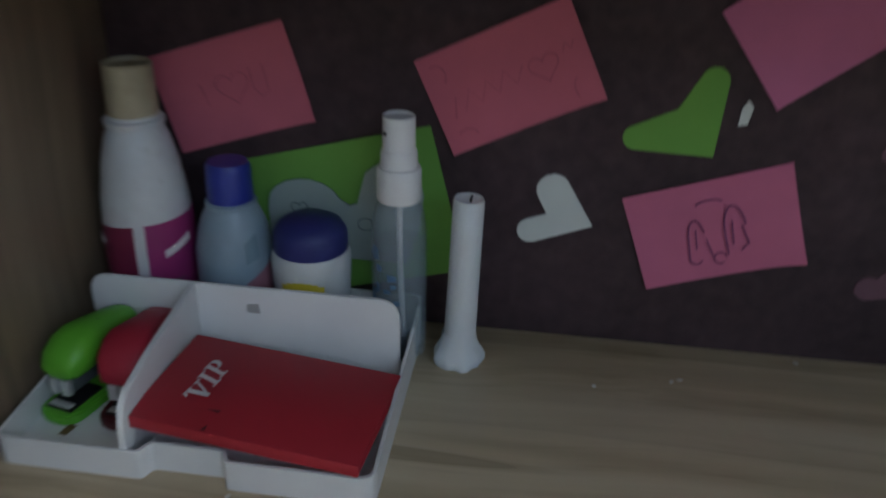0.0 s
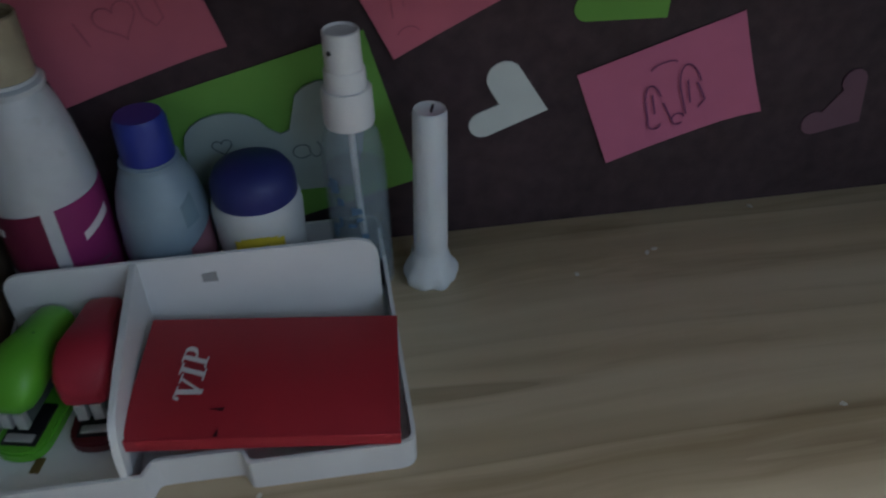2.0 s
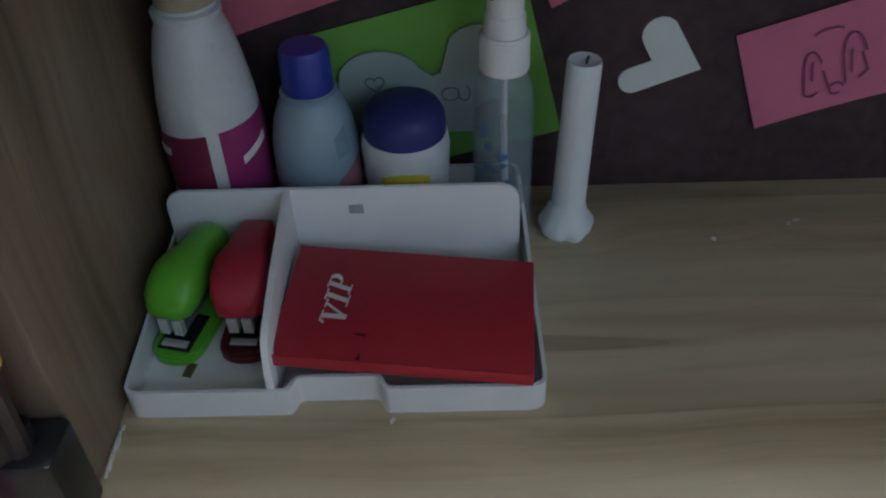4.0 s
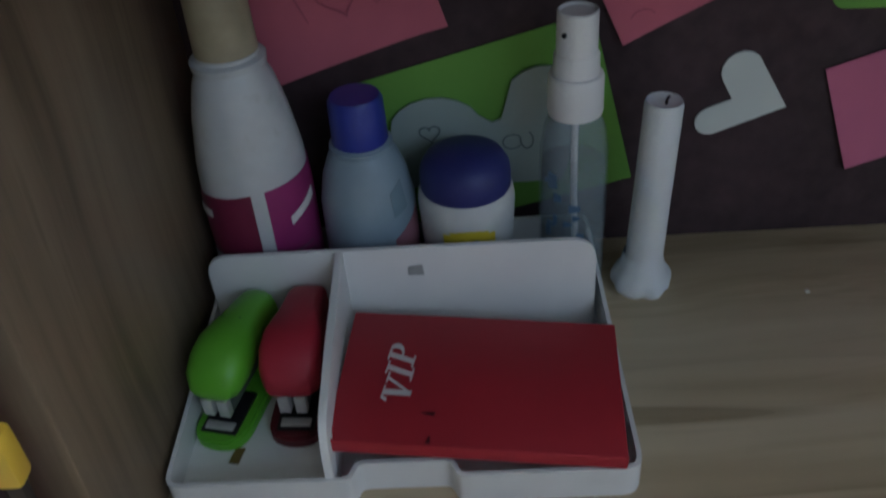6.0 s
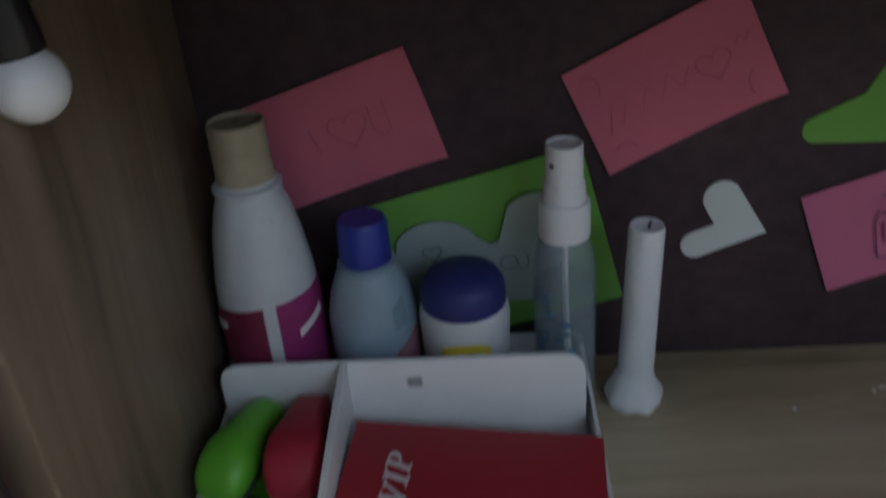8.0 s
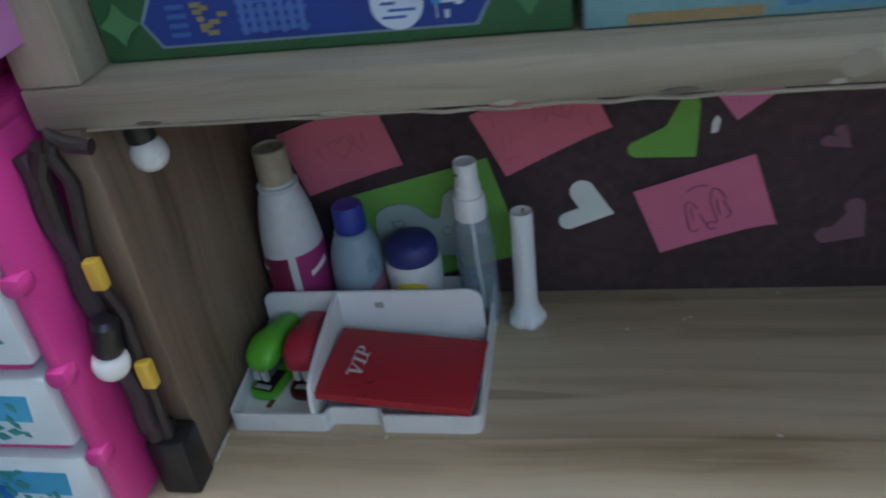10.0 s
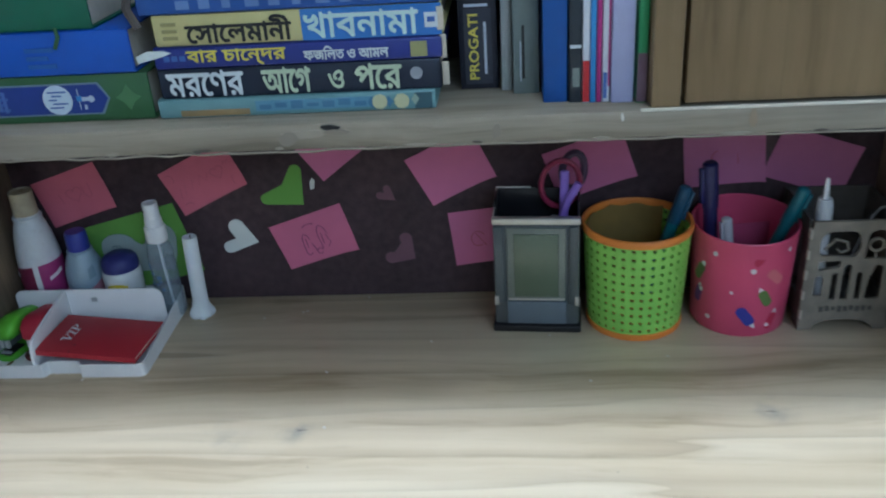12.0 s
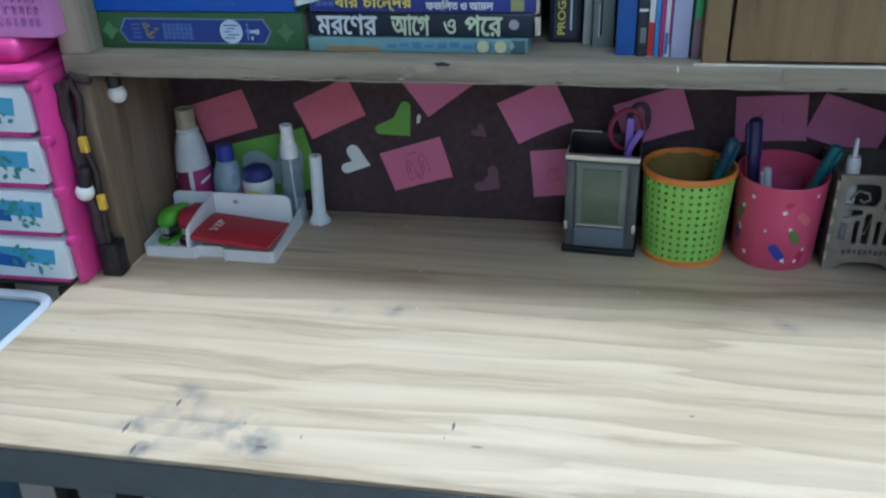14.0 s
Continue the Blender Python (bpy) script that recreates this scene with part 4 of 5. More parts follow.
scissors = thing("scissors", pose(0.598, -0.038, DZ + 0.012, 0, 6, 4), "scissors with dark red and purple handles", "scissors")
part("blade", box((-0.004, -0.001, 0.0), (0.004, 0.001, 0.09), 0.0005), STEEL, scissors)
part("red_handle", tube([(0.001 + 0.0175 * math.cos(a), 0.0, 0.121 + 0.022 * math.sin(a)) for a in [2 * math.pi * k / 20 for k in range(20)]], 0.0028, 8, close=True), cover("wine_red_handle", (0.24, 0.02, 0.06)), scissors, "dark wine-red finger loop")
part("dark_handle", tube([(0.012 + 0.010 * math.cos(a), 0.005, 0.132 + 0.017 * math.sin(a)) for a in [2 * math.pi * k / 18 for k in range(18)]], 0.0034, 8, close=True), cover("dark_purple_handle", (0.05, 0.025, 0.06)), scissors, "dark purple finger loop")
pb = thing("purple_stick", pose(0.612, -0.045, DZ + 0.011, 0, 1.2, 0), "straight purple plastic stick in the clock stand", "stick", "purple sticks")
part("bar", box((-0.0040, -0.002, 0.0), (0.0040, 0.002, 0.137), 0.0015), PURPLE, pb)
pb = thing("purple_stick", pose(0.609, -0.051, DZ + 0.011), "bent purple plastic stick in the clock stand", "stick", "purple sticks")
part("bar", tube([(0, 0, 0), (0.002, 0, 0.06), (0.004, 0, 0.098), (0.008, 0, 0.110), (0.018, 0.001, 0.1265)], 0.0038, 10), PURPLE, pb)

# perforated lime cup
gcup = thing("pen_cup", pose(0.6790, -0.0515, DZ), "lime green perforated plastic pen cup with orange rim", "pen cup")


def perforated_wall(r0, r1, z0, z1, cols, rows, hole, thick=0.0014):
    """A round wall of thin bars with a square hole in every cell."""
    bm = bmesh.new()
    edges_u, edges_v = [], []
    for c in range(cols):
        edges_u += [c + 0.5 - hole / 2, c + 0.5 + hole / 2]
    for r in range(rows):
        edges_v += [r + 0.5 - hole / 2, r + 0.5 + hole / 2]
    edges_v = [0.0] + edges_v + [float(rows)]
    rings = []
    for v in edges_v:
        t = v / rows
        r, z = r0 + (r1 - r0) * t, z0 + (z1 - z0) * t
        rings.append([bm.verts.new((r * math.cos(2 * math.pi * u / cols), r * math.sin(2 * math.pi * u / cols), z)) for u in edges_u])
    n = len(edges_u)
    for i in range(len(edges_v) - 1):
        for k in range(n):
            if i % 2 == 1 and k % 2 == 0:
                continue
            bm.faces.new((rings[i][k], rings[i][(k + 1) % n], rings[i + 1][(k + 1) % n], rings[i + 1][k]))
    bmesh.ops.recalc_face_normals(bm, faces=bm.faces)
    bmesh.ops.solidify(bm, geom=bm.faces[:], thickness=thick)
    return bm


part("perforated_wall", perforated_wall(0.0430, 0.0480, 0.0055, 0.0960, 34, 11, 0.36), LIME2, gcup)
part("rim", lathe([(0.0463, 0.0950), (0.0490, 0.0950), (0.0498, 0.0970), (0.0498, 0.1000), (0.0488, 0.1018), (0.0468, 0.1018), (0.0462, 0.1000), (0.0463, 0.0950)], 56), ORANGE, gcup, "orange rolled rim")
part("base_ring", lathe([(0, 0), (0.0435, 0), (0.0442, 0.002), (0.0440, 0.0055), (0.0425, 0.0065), (0.041, 0.0065), (0.041, 0.003), (0, 0.003)], 56), ORANGE, gcup, "orange base ring")
liner = []
for k in range(25):
    a = radians(50 + 175 * k / 24)
    liner.append((0.0408 * math.cos(a), 0.0408 * math.sin(a), 0.0448 * math.cos(a), 0.0448 * math.sin(a)))
bm = bmesh.new()
rows = [(bm.verts.new((p[0], p[1], 0.007)), bm.verts.new((p[2], p[3], 0.0985 - 0.003 * abs(math.sin(k * 0.7))))) for k, p in enumerate(liner)]
for p, q in zip(rows, rows[1:]):
    bm.faces.new((p[0], q[0], q[1], p[1]))
bmesh.ops.recalc_face_normals(bm, faces=bm.faces)
bmesh.ops.solidify(bm, geom=bm.faces[:], thickness=0.0005)
part("paper_liner", bm, surface("olive_brown_paper", (0.23, 0.15, 0.035), 0.8, vary=0.2, grain=50, bump=0.1), gcup, "olive-brown paper liner")
pen("dark_teal_pen", "dark teal pen leaning in the lime cup", (0.690, -0.040, DZ + 0.012), (0.722, -0.045, 0.879), 0.0055, TEAL, "pen", None, cover("navy_teal", (0.02, 0.08, 0.14)))

# pink cup with printed crayons and dots
pcup = thing("pen_cup", pose(0.7745, -0.0500, DZ), "coral pink plastic pen cup printed with crayons", "pen cup")
pp = [(0.0420, 0.002), (0.0440, 0.05), (0.0462, 0.0965)]
bm = lathe([(0, 0), (0.0405, 0)] + pp + [(0.0466, 0.0978), (0.0459, 0.0990), (0.0446, 0.0978), (0.0405, 0.004), (0, 0.004)], 56)
for v in bm.verts:
    if v.co.z > 0.08:
        v.co.z += 0.004 * v.co.y / 0.046
part("cup_wall", bm, CUPPINK, pcup)


def wrapped(parent, name, a, z, outline, material, label="", grow=0.0006):
    """A printed shape on the cup's side: outline in millimetres along and up from its middle."""
    bm = bmesh.new()
    vs = []
    for x, y in outline:
        h = z + 0.001 * y
        r = 0.0420 + 0.0042 * h / 0.0945 + grow
        w = radians(a) + 0.001 * x / r
        vs.append((r * math.cos(w), r * math.sin(w), h))
    mid = Vector([sum(c) / len(vs) for c in zip(*vs)])
    flat = math.hypot(mid.x, mid.y)
    mid.x, mid.y = mid.x * (0.0420 + 0.0042 * z / 0.0945 + grow) / flat, mid.y * (0.0420 + 0.0042 * z / 0.0945 + grow) / flat
    hub, ring = bm.verts.new(mid), [bm.verts.new(v) for v in vs]
    for p, q in zip(ring, ring[1:] + ring[:1]):
        bm.faces.new((hub, p, q))
    bmesh.ops.recalc_face_normals(bm, faces=bm.faces)
    bmesh.ops.solidify(bm, geom=bm.faces[:], thickness=0.0002)
    part(name, bm, material, parent, label)


def turned(points, degrees, dx=0.0, dy=0.0):
    c, k = math.cos(radians(degrees)), math.sin(radians(degrees))
    return [(x * c - y * k + dx, x * k + y * c + dy) for x, y in points]


CAPSULE = arc(6, 0, 4.0, 5.0, -90, 90, 8) + arc(-7, 0, 4.2, 5.0, 90, 270, 8)
for a, z, size in ((226, 0.081, 2.4), (268, 0.069, 2.6), (310, 0.085, 2.1), (211, 0.067, 2.3), (208, 0.040, 2.3), (220, 0.015, 2.5), (292, 0.012, 2.1), (247, 0.046, 1.6)):
    wrapped(pcup, "white_dot", a, z, arc(0, 0, size, size, 0, 330, 11), WHITEINK)
for a, z, turn, c, nm, size in ((265, 0.0220, -52, (0.04, 0.05, 0.33), "blue_crayon", 1.0), (285, 0.041, 120, (0.12, 0.20, 0.05), "green_crayon", 0.85), (295, 0.061, -42, (0.62, 0.17, 0.19), "peach_crayon", 0.9),
                                (205, 0.058, 62, (0.13, 0.17, 0.06), "olive_crayon", 0.9), (203, 0.034, 75, (0.16, 0.045, 0.22), "purple_crayon", 0.8), (297, 0.016, 70, (0.48, 0.02, 0.07), "red_crayon", 0.8)):
    wrapped(pcup, "crayon_print", a, z, turned([(x * size, y * size) for x, y in CAPSULE], turn), cover(nm, c, 0.5))
    if nm != "peach_crayon":
        tip = turned([(11.5 * size, 0)], turn)[0]
        wrapped(pcup, "crayon_tip", a, z, turned([(-2.2, -2.6), (2.6, -0.8), (2.6, 0.8), (-2.2, 2.6)], turn, *tip), WHITEINK, "white crayon tip")
wrapped(pcup, "red_print", 273, 0.0775, [(-4, -2), (-1, -4.5), (3, -1), (5, 3), (1, 2.5), (-2, 4), (-4.5, 1)], cover("red_crayon", (0.48, 0.02, 0.07), 0.5))
# folded sheet standing inside the cup
bm = box((-0.030, 0.0, 0.005), (0.030, 0.0006, 0.080))
part("inner_sheet", bm, cover("deep_pink_sheet", (0.40, 0.05, 0.13), 0.6), pcup, "deep pink inner sheet", pose(0.004, 0.024, 0, -3, 0, 6))
pen("dark_blue_marker", "dark blue marker standing in the pink cup", (0.752, -0.042, DZ + 0.006), (0.7405, -0.046, 0.902), 0.0064, DARKBLUE, "marker")
pen("white_pen", "white pen leaning in the pink cup", (0.768, -0.050, DZ + 0.006), (0.7565, -0.055, 0.852), 0.0045, cover("pale_pen", (0.55, 0.55, 0.58)), "pen")
pen("teal_marker", "teal marker leaning out of the pink cup", (0.785, -0.038, DZ + 0.008), (0.822, -0.052, 0.877), 0.0054, TEAL, "marker")

# laser-cut box
hold = thing("cut_board_pen_box", pose(0.8595, -0.078, DZ), "weathered grey laser-cut wooden pen box", "pen box")
W, H, T = 0.0385, 0.1075, 0.003


def plate_with_holes(w, h, holes, thick):
    """A flat plate in x and z, cut by rectangles: built from the cells that are left."""
    xs = sorted({-w, w, *[q for r in holes for q in (r[0], r[2])]})
    zs = sorted({0.0, h, *[q for r in holes for q in (r[1], r[3])]})
    bm = bmesh.new()
    grid = {(i, j): bm.verts.new((x, 0, z)) for i, x in enumerate(xs) for j, z in enumerate(zs)}
    for i in range(len(xs) - 1):
        for j in range(len(zs) - 1):
            cx, cz = (xs[i] + xs[i + 1]) / 2, (zs[j] + zs[j + 1]) / 2
            if any(r[0] < cx < r[2] and r[1] < cz < r[3] for r in holes):
                continue
            bm.faces.new((grid[i, j], grid[i + 1, j], grid[i + 1, j + 1], grid[i, j + 1]))
    for v in [v for v in bm.verts if not v.link_faces]:
        bm.verts.remove(v)
    bmesh.ops.recalc_face_normals(bm, faces=bm.faces)
    bmesh.ops.solidify(bm, geom=bm.faces[:], thickness=thick)
    return bm


def cut_plate(outline, holes, thick):
    """A flat plate in x and z with shaped openings, pierced right through."""
    cu = bpy.data.curves.new("plate", "CURVE")
    cu.dimensions, cu.fill_mode, cu.extrude = "2D", "BOTH", thick / 2
    for pts in (outline, *holes):
        line = cu.splines.new("POLY")
        line.points.add(len(pts) - 1)
        line.use_cyclic_u = True
        for p, (x, z) in zip(line.points, pts):
            p.co = (0.001 * x, 0.001 * z, 0, 1)
    ob = new("plate", cu)
    me = bpy.data.meshes.new_from_object(ob.evaluated_get(bpy.context.evaluated_depsgraph_get()))
    bpy.data.objects.remove(ob)
    bm = bmesh.new()
    bm.from_mesh(me)
    bmesh.ops.remove_doubles(bm, verts=bm.verts[:], dist=0.00002)
    bm.transform(pose(0, -thick / 2, 0, 90))
    return bm


def arched(x0, x1, z0, z1):
    """An upright slot with a round head."""
    r = (x1 - x0) / 2
    return [(x0, z0), (x1, z0)] + arc((x0 + x1) / 2, z1 - r, r, r, 0, 180, 8)


feet = [(-38.5, 0), (-27, 0), (-25, 4)] + arc(0, 4, 23, 6.5, 170, 10, 10) + [(25, 4), (27, 0), (38.5, 0)]
notches = [q for k in range(5) for q in ((38.5, 11 + 20 * k), (36, 11 + 20 * k), (36, 21 + 20 * k), (38.5, 21 + 20 * k))][:-2]
plate_edge = feet + notches + [(36, 107.5), (-36, 107.5)] + [(-x, z) for x, z in notches[::-1]]
front_holes = [rounded([(-28, 75), (2, 73), (6, 82), (3, 98), (-24, 98), (-29, 90)], [4, 3, 3, 6, 7, 4], 5), arched(10, 28, 71, 99), arched(-29, -22, 35, 55), arched(-15, -10, 31, 58), arched(-6, 1, 31, 66), arched(6, 11, 31, 58),
               rounded([(15, 31), (28, 31), (28, 63), (21, 66), (16, 50)], [3, 3, 3, 3, 4], 4), rounded([(-27, 60), (-9, 64), (-9, 70), (-28, 69)], 2.5, 4)]
part("front_plate", cut_plate(plate_edge, front_holes, T), LASER, hold, "weathered cut-out front plate")
part("scroll", tube([(-0.024, 0.0, 0.080), (-0.016, 0.0, 0.090), (-0.006, 0.0, 0.087), (-0.004, 0.0, 0.080), (-0.010, 0.0, 0.077), (-0.014, 0.0, 0.081)], 0.0014, 6), LASER, hold, "curled cut-out scroll", pose(0, -0.0012, 0))
part("ring", tube([(0.019 + 0.006 * math.cos(2 * math.pi * k / 16), 0, 0.084 + 0.006 * math.sin(2 * math.pi * k / 16)) for k in range(16)], 0.0013, 6, close=True), LASER, hold, "cut-out ring", pose(0, -0.0012, 0))
part("ring_bar", box((0.0183, -0.0022, 0.0705), (0.0197, -0.0006, 0.0785)), LASER, hold)
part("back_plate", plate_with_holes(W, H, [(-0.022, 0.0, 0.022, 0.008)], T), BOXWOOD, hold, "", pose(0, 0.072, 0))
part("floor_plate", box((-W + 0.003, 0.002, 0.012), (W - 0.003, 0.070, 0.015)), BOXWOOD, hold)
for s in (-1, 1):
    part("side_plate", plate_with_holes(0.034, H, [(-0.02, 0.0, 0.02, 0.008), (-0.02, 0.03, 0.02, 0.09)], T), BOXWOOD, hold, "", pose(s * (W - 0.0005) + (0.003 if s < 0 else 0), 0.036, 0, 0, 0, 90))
for k in range(5):
    for s in (-1, 1):
        part("finger_joint", box((s * (W - 0.0012) - 0.0012, -0.0036, 0.0115 + 0.020 * k), (s * (W - 0.0012) + 0.0012, 0.0012, 0.0205 + 0.020 * k), 0.0003), CUTEDGE if s < 0 else LASER, hold)
for k in range(9):
    x = -0.022 + 0.0052 * k
    part("engraved_mark", box((x, -0.0034, 0.0185 + 0.0008 * (k % 3)), (x + 0.0034, -0.0026, 0.0240 + 0.0007 * (k % 2)), 0.0002), BOXWOOD, hold, "dark engraved mark")
gl = thing("glue_tube", pose(0.842, -0.052, DZ + 0.016, 0, -1, 0), "small white glue tube with nozzle in the box", "glue tube")
part("tube_body", lathe([(0, 0), (0.0068, 0), (0.0074, 0.004), (0.0072, 0.094), (0.0058, 0.1005), (0, 0.1005)], 20), PLASTIC, gl)
part("nozzle", lathe([(0, 0.100), (0.0028, 0.100), (0.0020, 0.118), (0.0012, 0.1195), (0, 0.1195)], 14), PLASTIC, gl)
tw = thing("steel_tweezers", pose(0.885, -0.035, DZ + 0.016, 0, 0, 0), "steel tweezers lying across the box", "tweezers")
part("arm", tube([(-0.012, 0.010, 0.0), (0.000, -0.010, 0.078), (0.003, -0.018, 0.0905), (0.012, -0.024, 0.0945)], 0.0013, 6), STEEL, tw)

# ---- books on the shelf ----
def lying_book(label, x0, x1, z0, z1, yf, depth, cover_mat, name="book", group="stacked books"):
    """A book on its side, spine to the front."""
    cx = (x0 + x1) / 2
    w, h = (x1 - x0) / 2, z1 - z0
    ob = thing(name, pose(cx, yf, z0), label, "book", group)
    t = min(0.0018, h * 0.12)
    r = min(0.002, h * 0.12)
    part("page_block", box((-w + 0.004, 0.003, t), (w - 0.004, depth - 0.004, h - t)), PAGES, ob)
    part("lower_cover", box((-w, 0.002, 0), (w, depth, t), t * 0.3), cover_mat, ob)
    part("upper_cover", box((-w, 0.002, h - t), (w, depth, h), t * 0.3), cover_mat, ob)
    part("spine", box((-w, 0, 0.0002), (w, 0.003, h - 0.0002), r), cover_mat, ob)
    return ob, w, h


def spine_patch(ob, name, x0, x1, z0, z1, material, label="", out=0.0006, corner=0.0):
    part(name, slab(rounded([(x0, z0), (x1, z0), (x1, z1), (x0, z1)], corner, 4) if corner else [(x0, z0), (x1, z0), (x1, z1), (x0, z1)], 0.0006), material, ob, label, pose(0, 0.0004 - out + 0.0004, 0))


def on_spine(ob, text, x, z, size, width, material, name="title_letters", bold=0.0, squash=1.0):
    lettering(name, text, size, material, ob, pose(x, -0.0012, z, 90), 0, 0.0002, width, bold, squash)


DEEPBLUE, DEEPGREEN = cover("royal_blue_cover", (0.015, 0.10, 0.50)), cover("deep_green_cover", (0.045, 0.135, 0.05))
NAVYPATCH = cover("navy_spine_panel", (0.018, 0.05, 0.27))
GOLD = cover("dull_gold_print", (0.30, 0.24, 0.08))
PALEPRINT = cover("pale_print", (0.58, 0.64, 0.72))
DIMBLUE = cover("dim_blue_print", (0.06, 0.14, 0.42))
TEALBOOK, NIGHT, INDIGO = cover("pale_teal_cover", (0.19, 0.36, 0.37)), cover("night_cover", (0.012, 0.022, 0.045)), cover("indigo_cover", (0.025, 0.04, 0.24))
CREAMB, BRIGHTBLUE = cover("cream_cover", (0.66, 0.60, 0.26)), cover("bright_blue_cover", (0.05, 0.20, 0.56))
YELLOWPRINT, PALEGREEN = cover("yellow_print", (0.72, 0.62, 0.10)), cover("pale_green_print", (0.56, 0.66, 0.46))
BLACKPRINT = cover("black_print", (0.02, 0.02, 0.02))
WHITEPRINT = cover("white_title_print", (0.66, 0.72, 0.73))

b, w, h = lying_book("thick green hardback with navy spine panel", 0.0855, 0.2990, ZT, 1.0280, -0.144, 0.135, DEEPGREEN)
panel = [(-0.083, 0.018), (-0.076, 0.029), (0.066, 0.029), (0.073, 0.018), (0.066, 0.007), (-0.076, 0.007)]
part("spine_edge", slab([(x * 1.022, 0.018 + (z - 0.018) * 1.12) for x, z in panel], 0.0004), cover("dim_outline", (0.20, 0.28, 0.36)), b, "thin pale outline", pose(0, 0.0002, 0))
part("spine_panel", slab(panel, 0.0008), NAVYPATCH, b, "navy blue shaped spine panel", pose(0, 0.0001, 0))
part("round_emblem", lathe([(0, 0), (0.0115, 0), (0.0115, 0.0006), (0, 0.0006)], 28), cover("pale_emblem", (0.62, 0.72, 0.80)), b, "pale round emblem", pose(0.0335, -0.0007, 0.018, 90))
for i in range(5):
    spine_patch(b, "emblem_bar", 0.0265 + 0.0030 * (i % 2), 0.0330 + 0.0042 * ((i + 1) % 3), 0.0115 + 0.0030 * i, 0.0127 + 0.0030 * i, DIMBLUE, "", 0.0018)
random.seed(12)
for i in range(9):
    x, z = -0.058 + 0.012 * random.random(), 0.0105 + 0.0016 * i
    spine_patch(b, "gold_text_bar", x - 0.002 * random.random(), x + 0.002 + 0.003 * random.random(), z, z + 0.0022, GOLD, "", 0.0012)
for i in range(4):
    spine_patch(b, "text_bar", -0.038, -0.006 - 0.004 * (i % 2), 0.0105 + 0.0042 * i, 0.0125 + 0.0042 * i, DIMBLUE, "", 0.0012)
    spine_patch(b, "text_bar", -0.071, -0.062, 0.0105 + 0.0042 * i, 0.0125 + 0.0042 * i, DIMBLUE, "", 0.0012)
for i in range(7):
    spine_patch(b, "text_bar", -0.037 + 0.0045 * i, -0.0345 + 0.0045 * i, 0.0095 + 0.001 * (i % 2), 0.0255 - 0.0015 * (i % 3), cover("mid_blue_print", (0.09, 0.17, 0.46)), "", 0.0014)
spine_patch(b, "blue_mark", 0.0485, 0.0525, 0.0165, 0.0205, cover("sky_cover", (0.06, 0.28, 0.62)), "", 0.0014)
spine_patch(b, "text_bar", 0.050, 0.0505, 0.010, 0.026, PALEPRINT, "", 0.0012)
spine_patch(b, "text_bar", 0.0515, 0.0575, 0.0165, 0.0195, PALEPRINT, "", 0.0012)
spine_patch(b, "text_bar", 0.0535, 0.0555, 0.010, 0.0135, PALEPRINT, "", 0.0012)
part("small_emblem", lathe([(0, 0), (0.0026, 0), (0.0026, 0.0005), (0, 0.0005)], 16), PALEPRINT, b, "", pose(0.060, -0.0007, 0.018, 90))
for s in (-1, 1):
    part("leaf_ornament", slab([(0, -0.010), (0.004, -0.004), (0.010, 0), (0.004, 0.004), (0, 0.010), (-0.004, 0.004), (-0.010, 0), (-0.004, -0.004)], 0.0006), cover("light_green_print", (0.085, 0.22, 0.085)), b, "light green ornament", pose(s * 0.092 - 0.003, -0.0002, 0.018))
b, w, h = lying_book("thick royal blue hardback with worn spine", 0.0860, 0.2920, 1.0282, 1.0608, -0.146, 0.135, DEEPBLUE)
for i in range(3):
    spine_patch(b, "gold_text_bar", 0.022, 0.044 - 0.005 * (i % 2), 0.006 + 0.006 * i, 0.009 + 0.006 * i, cover("dim_olive_print", (0.03, 0.12, 0.40)), "", 0.0012)
b, w, h = lying_book("dark green hardback on top of the stack", 0.0860, 0.2660, 1.0610, 1.0920, -0.144, 0.13, cover("bottle_green_cover", (0.012, 0.13, 0.07)))
part("green_ribbon", tube([(0.062, -0.001, 0.002), (0.064, -0.004, -0.004), (0.060, -0.0045, -0.012)], 0.0016, 6), DEEPGREEN, b, "green ribbon marker")

b, w, h = lying_book("thin pale teal paperback", 0.3030, 0.5140, ZT, 1.0058, -0.146, 0.14, TEALBOOK)
spine_patch(b, "orange_patch", -0.088, -0.035, 0.0015, 0.006, cover("ochre_patch", (0.34, 0.24, 0.11)), "ochre patch", 0.0010)
spine_patch(b, "blue_patch", -0.030, 0.058, 0.0035, 0.0115, cover("mid_blue_patch", (0.15, 0.34, 0.46)), "mid blue printed patch", 0.0010)
for i in range(7):
    spine_patch(b, "text_bar", -0.027 + 0.012 * i, -0.018 + 0.012 * i, 0.005 + 0.001 * (i % 2), 0.0085 + 0.0012 * (i % 3), cover("dusk_blue_bar", (0.09, 0.23, 0.36)), "", 0.0014)
for i in range(2):
    part("flower_mark", lathe([(0, 0), (0.0058, 0), (0.0058, 0.0005), (0, 0.0005)], 9), cover("pale_yellow_mark", (0.62, 0.62, 0.36)), b, "pale yellow round mark", pose(0.064 + 0.0165 * i, -0.0009, 0.0072, 90))
for i in range(6):
    part("leaf_mark", slab([(0, -0.0045), (0.003, 0), (0, 0.0045), (-0.003, 0)], 0.0004), cover("pale_sage_mark", (0.34, 0.44, 0.34)) if i % 2 else cover("dusk_blue_bar", (0.09, 0.23, 0.36)), b, "", pose(0.058 + 0.0065 * i, -0.0006, 0.0070 + 0.0012 * (i % 2)))
spine_patch(b, "dark_end", 0.090, 0.103, 0.001, 0.013, cover("dark_teal_patch", (0.06, 0.13, 0.15)), "", 0.0010)

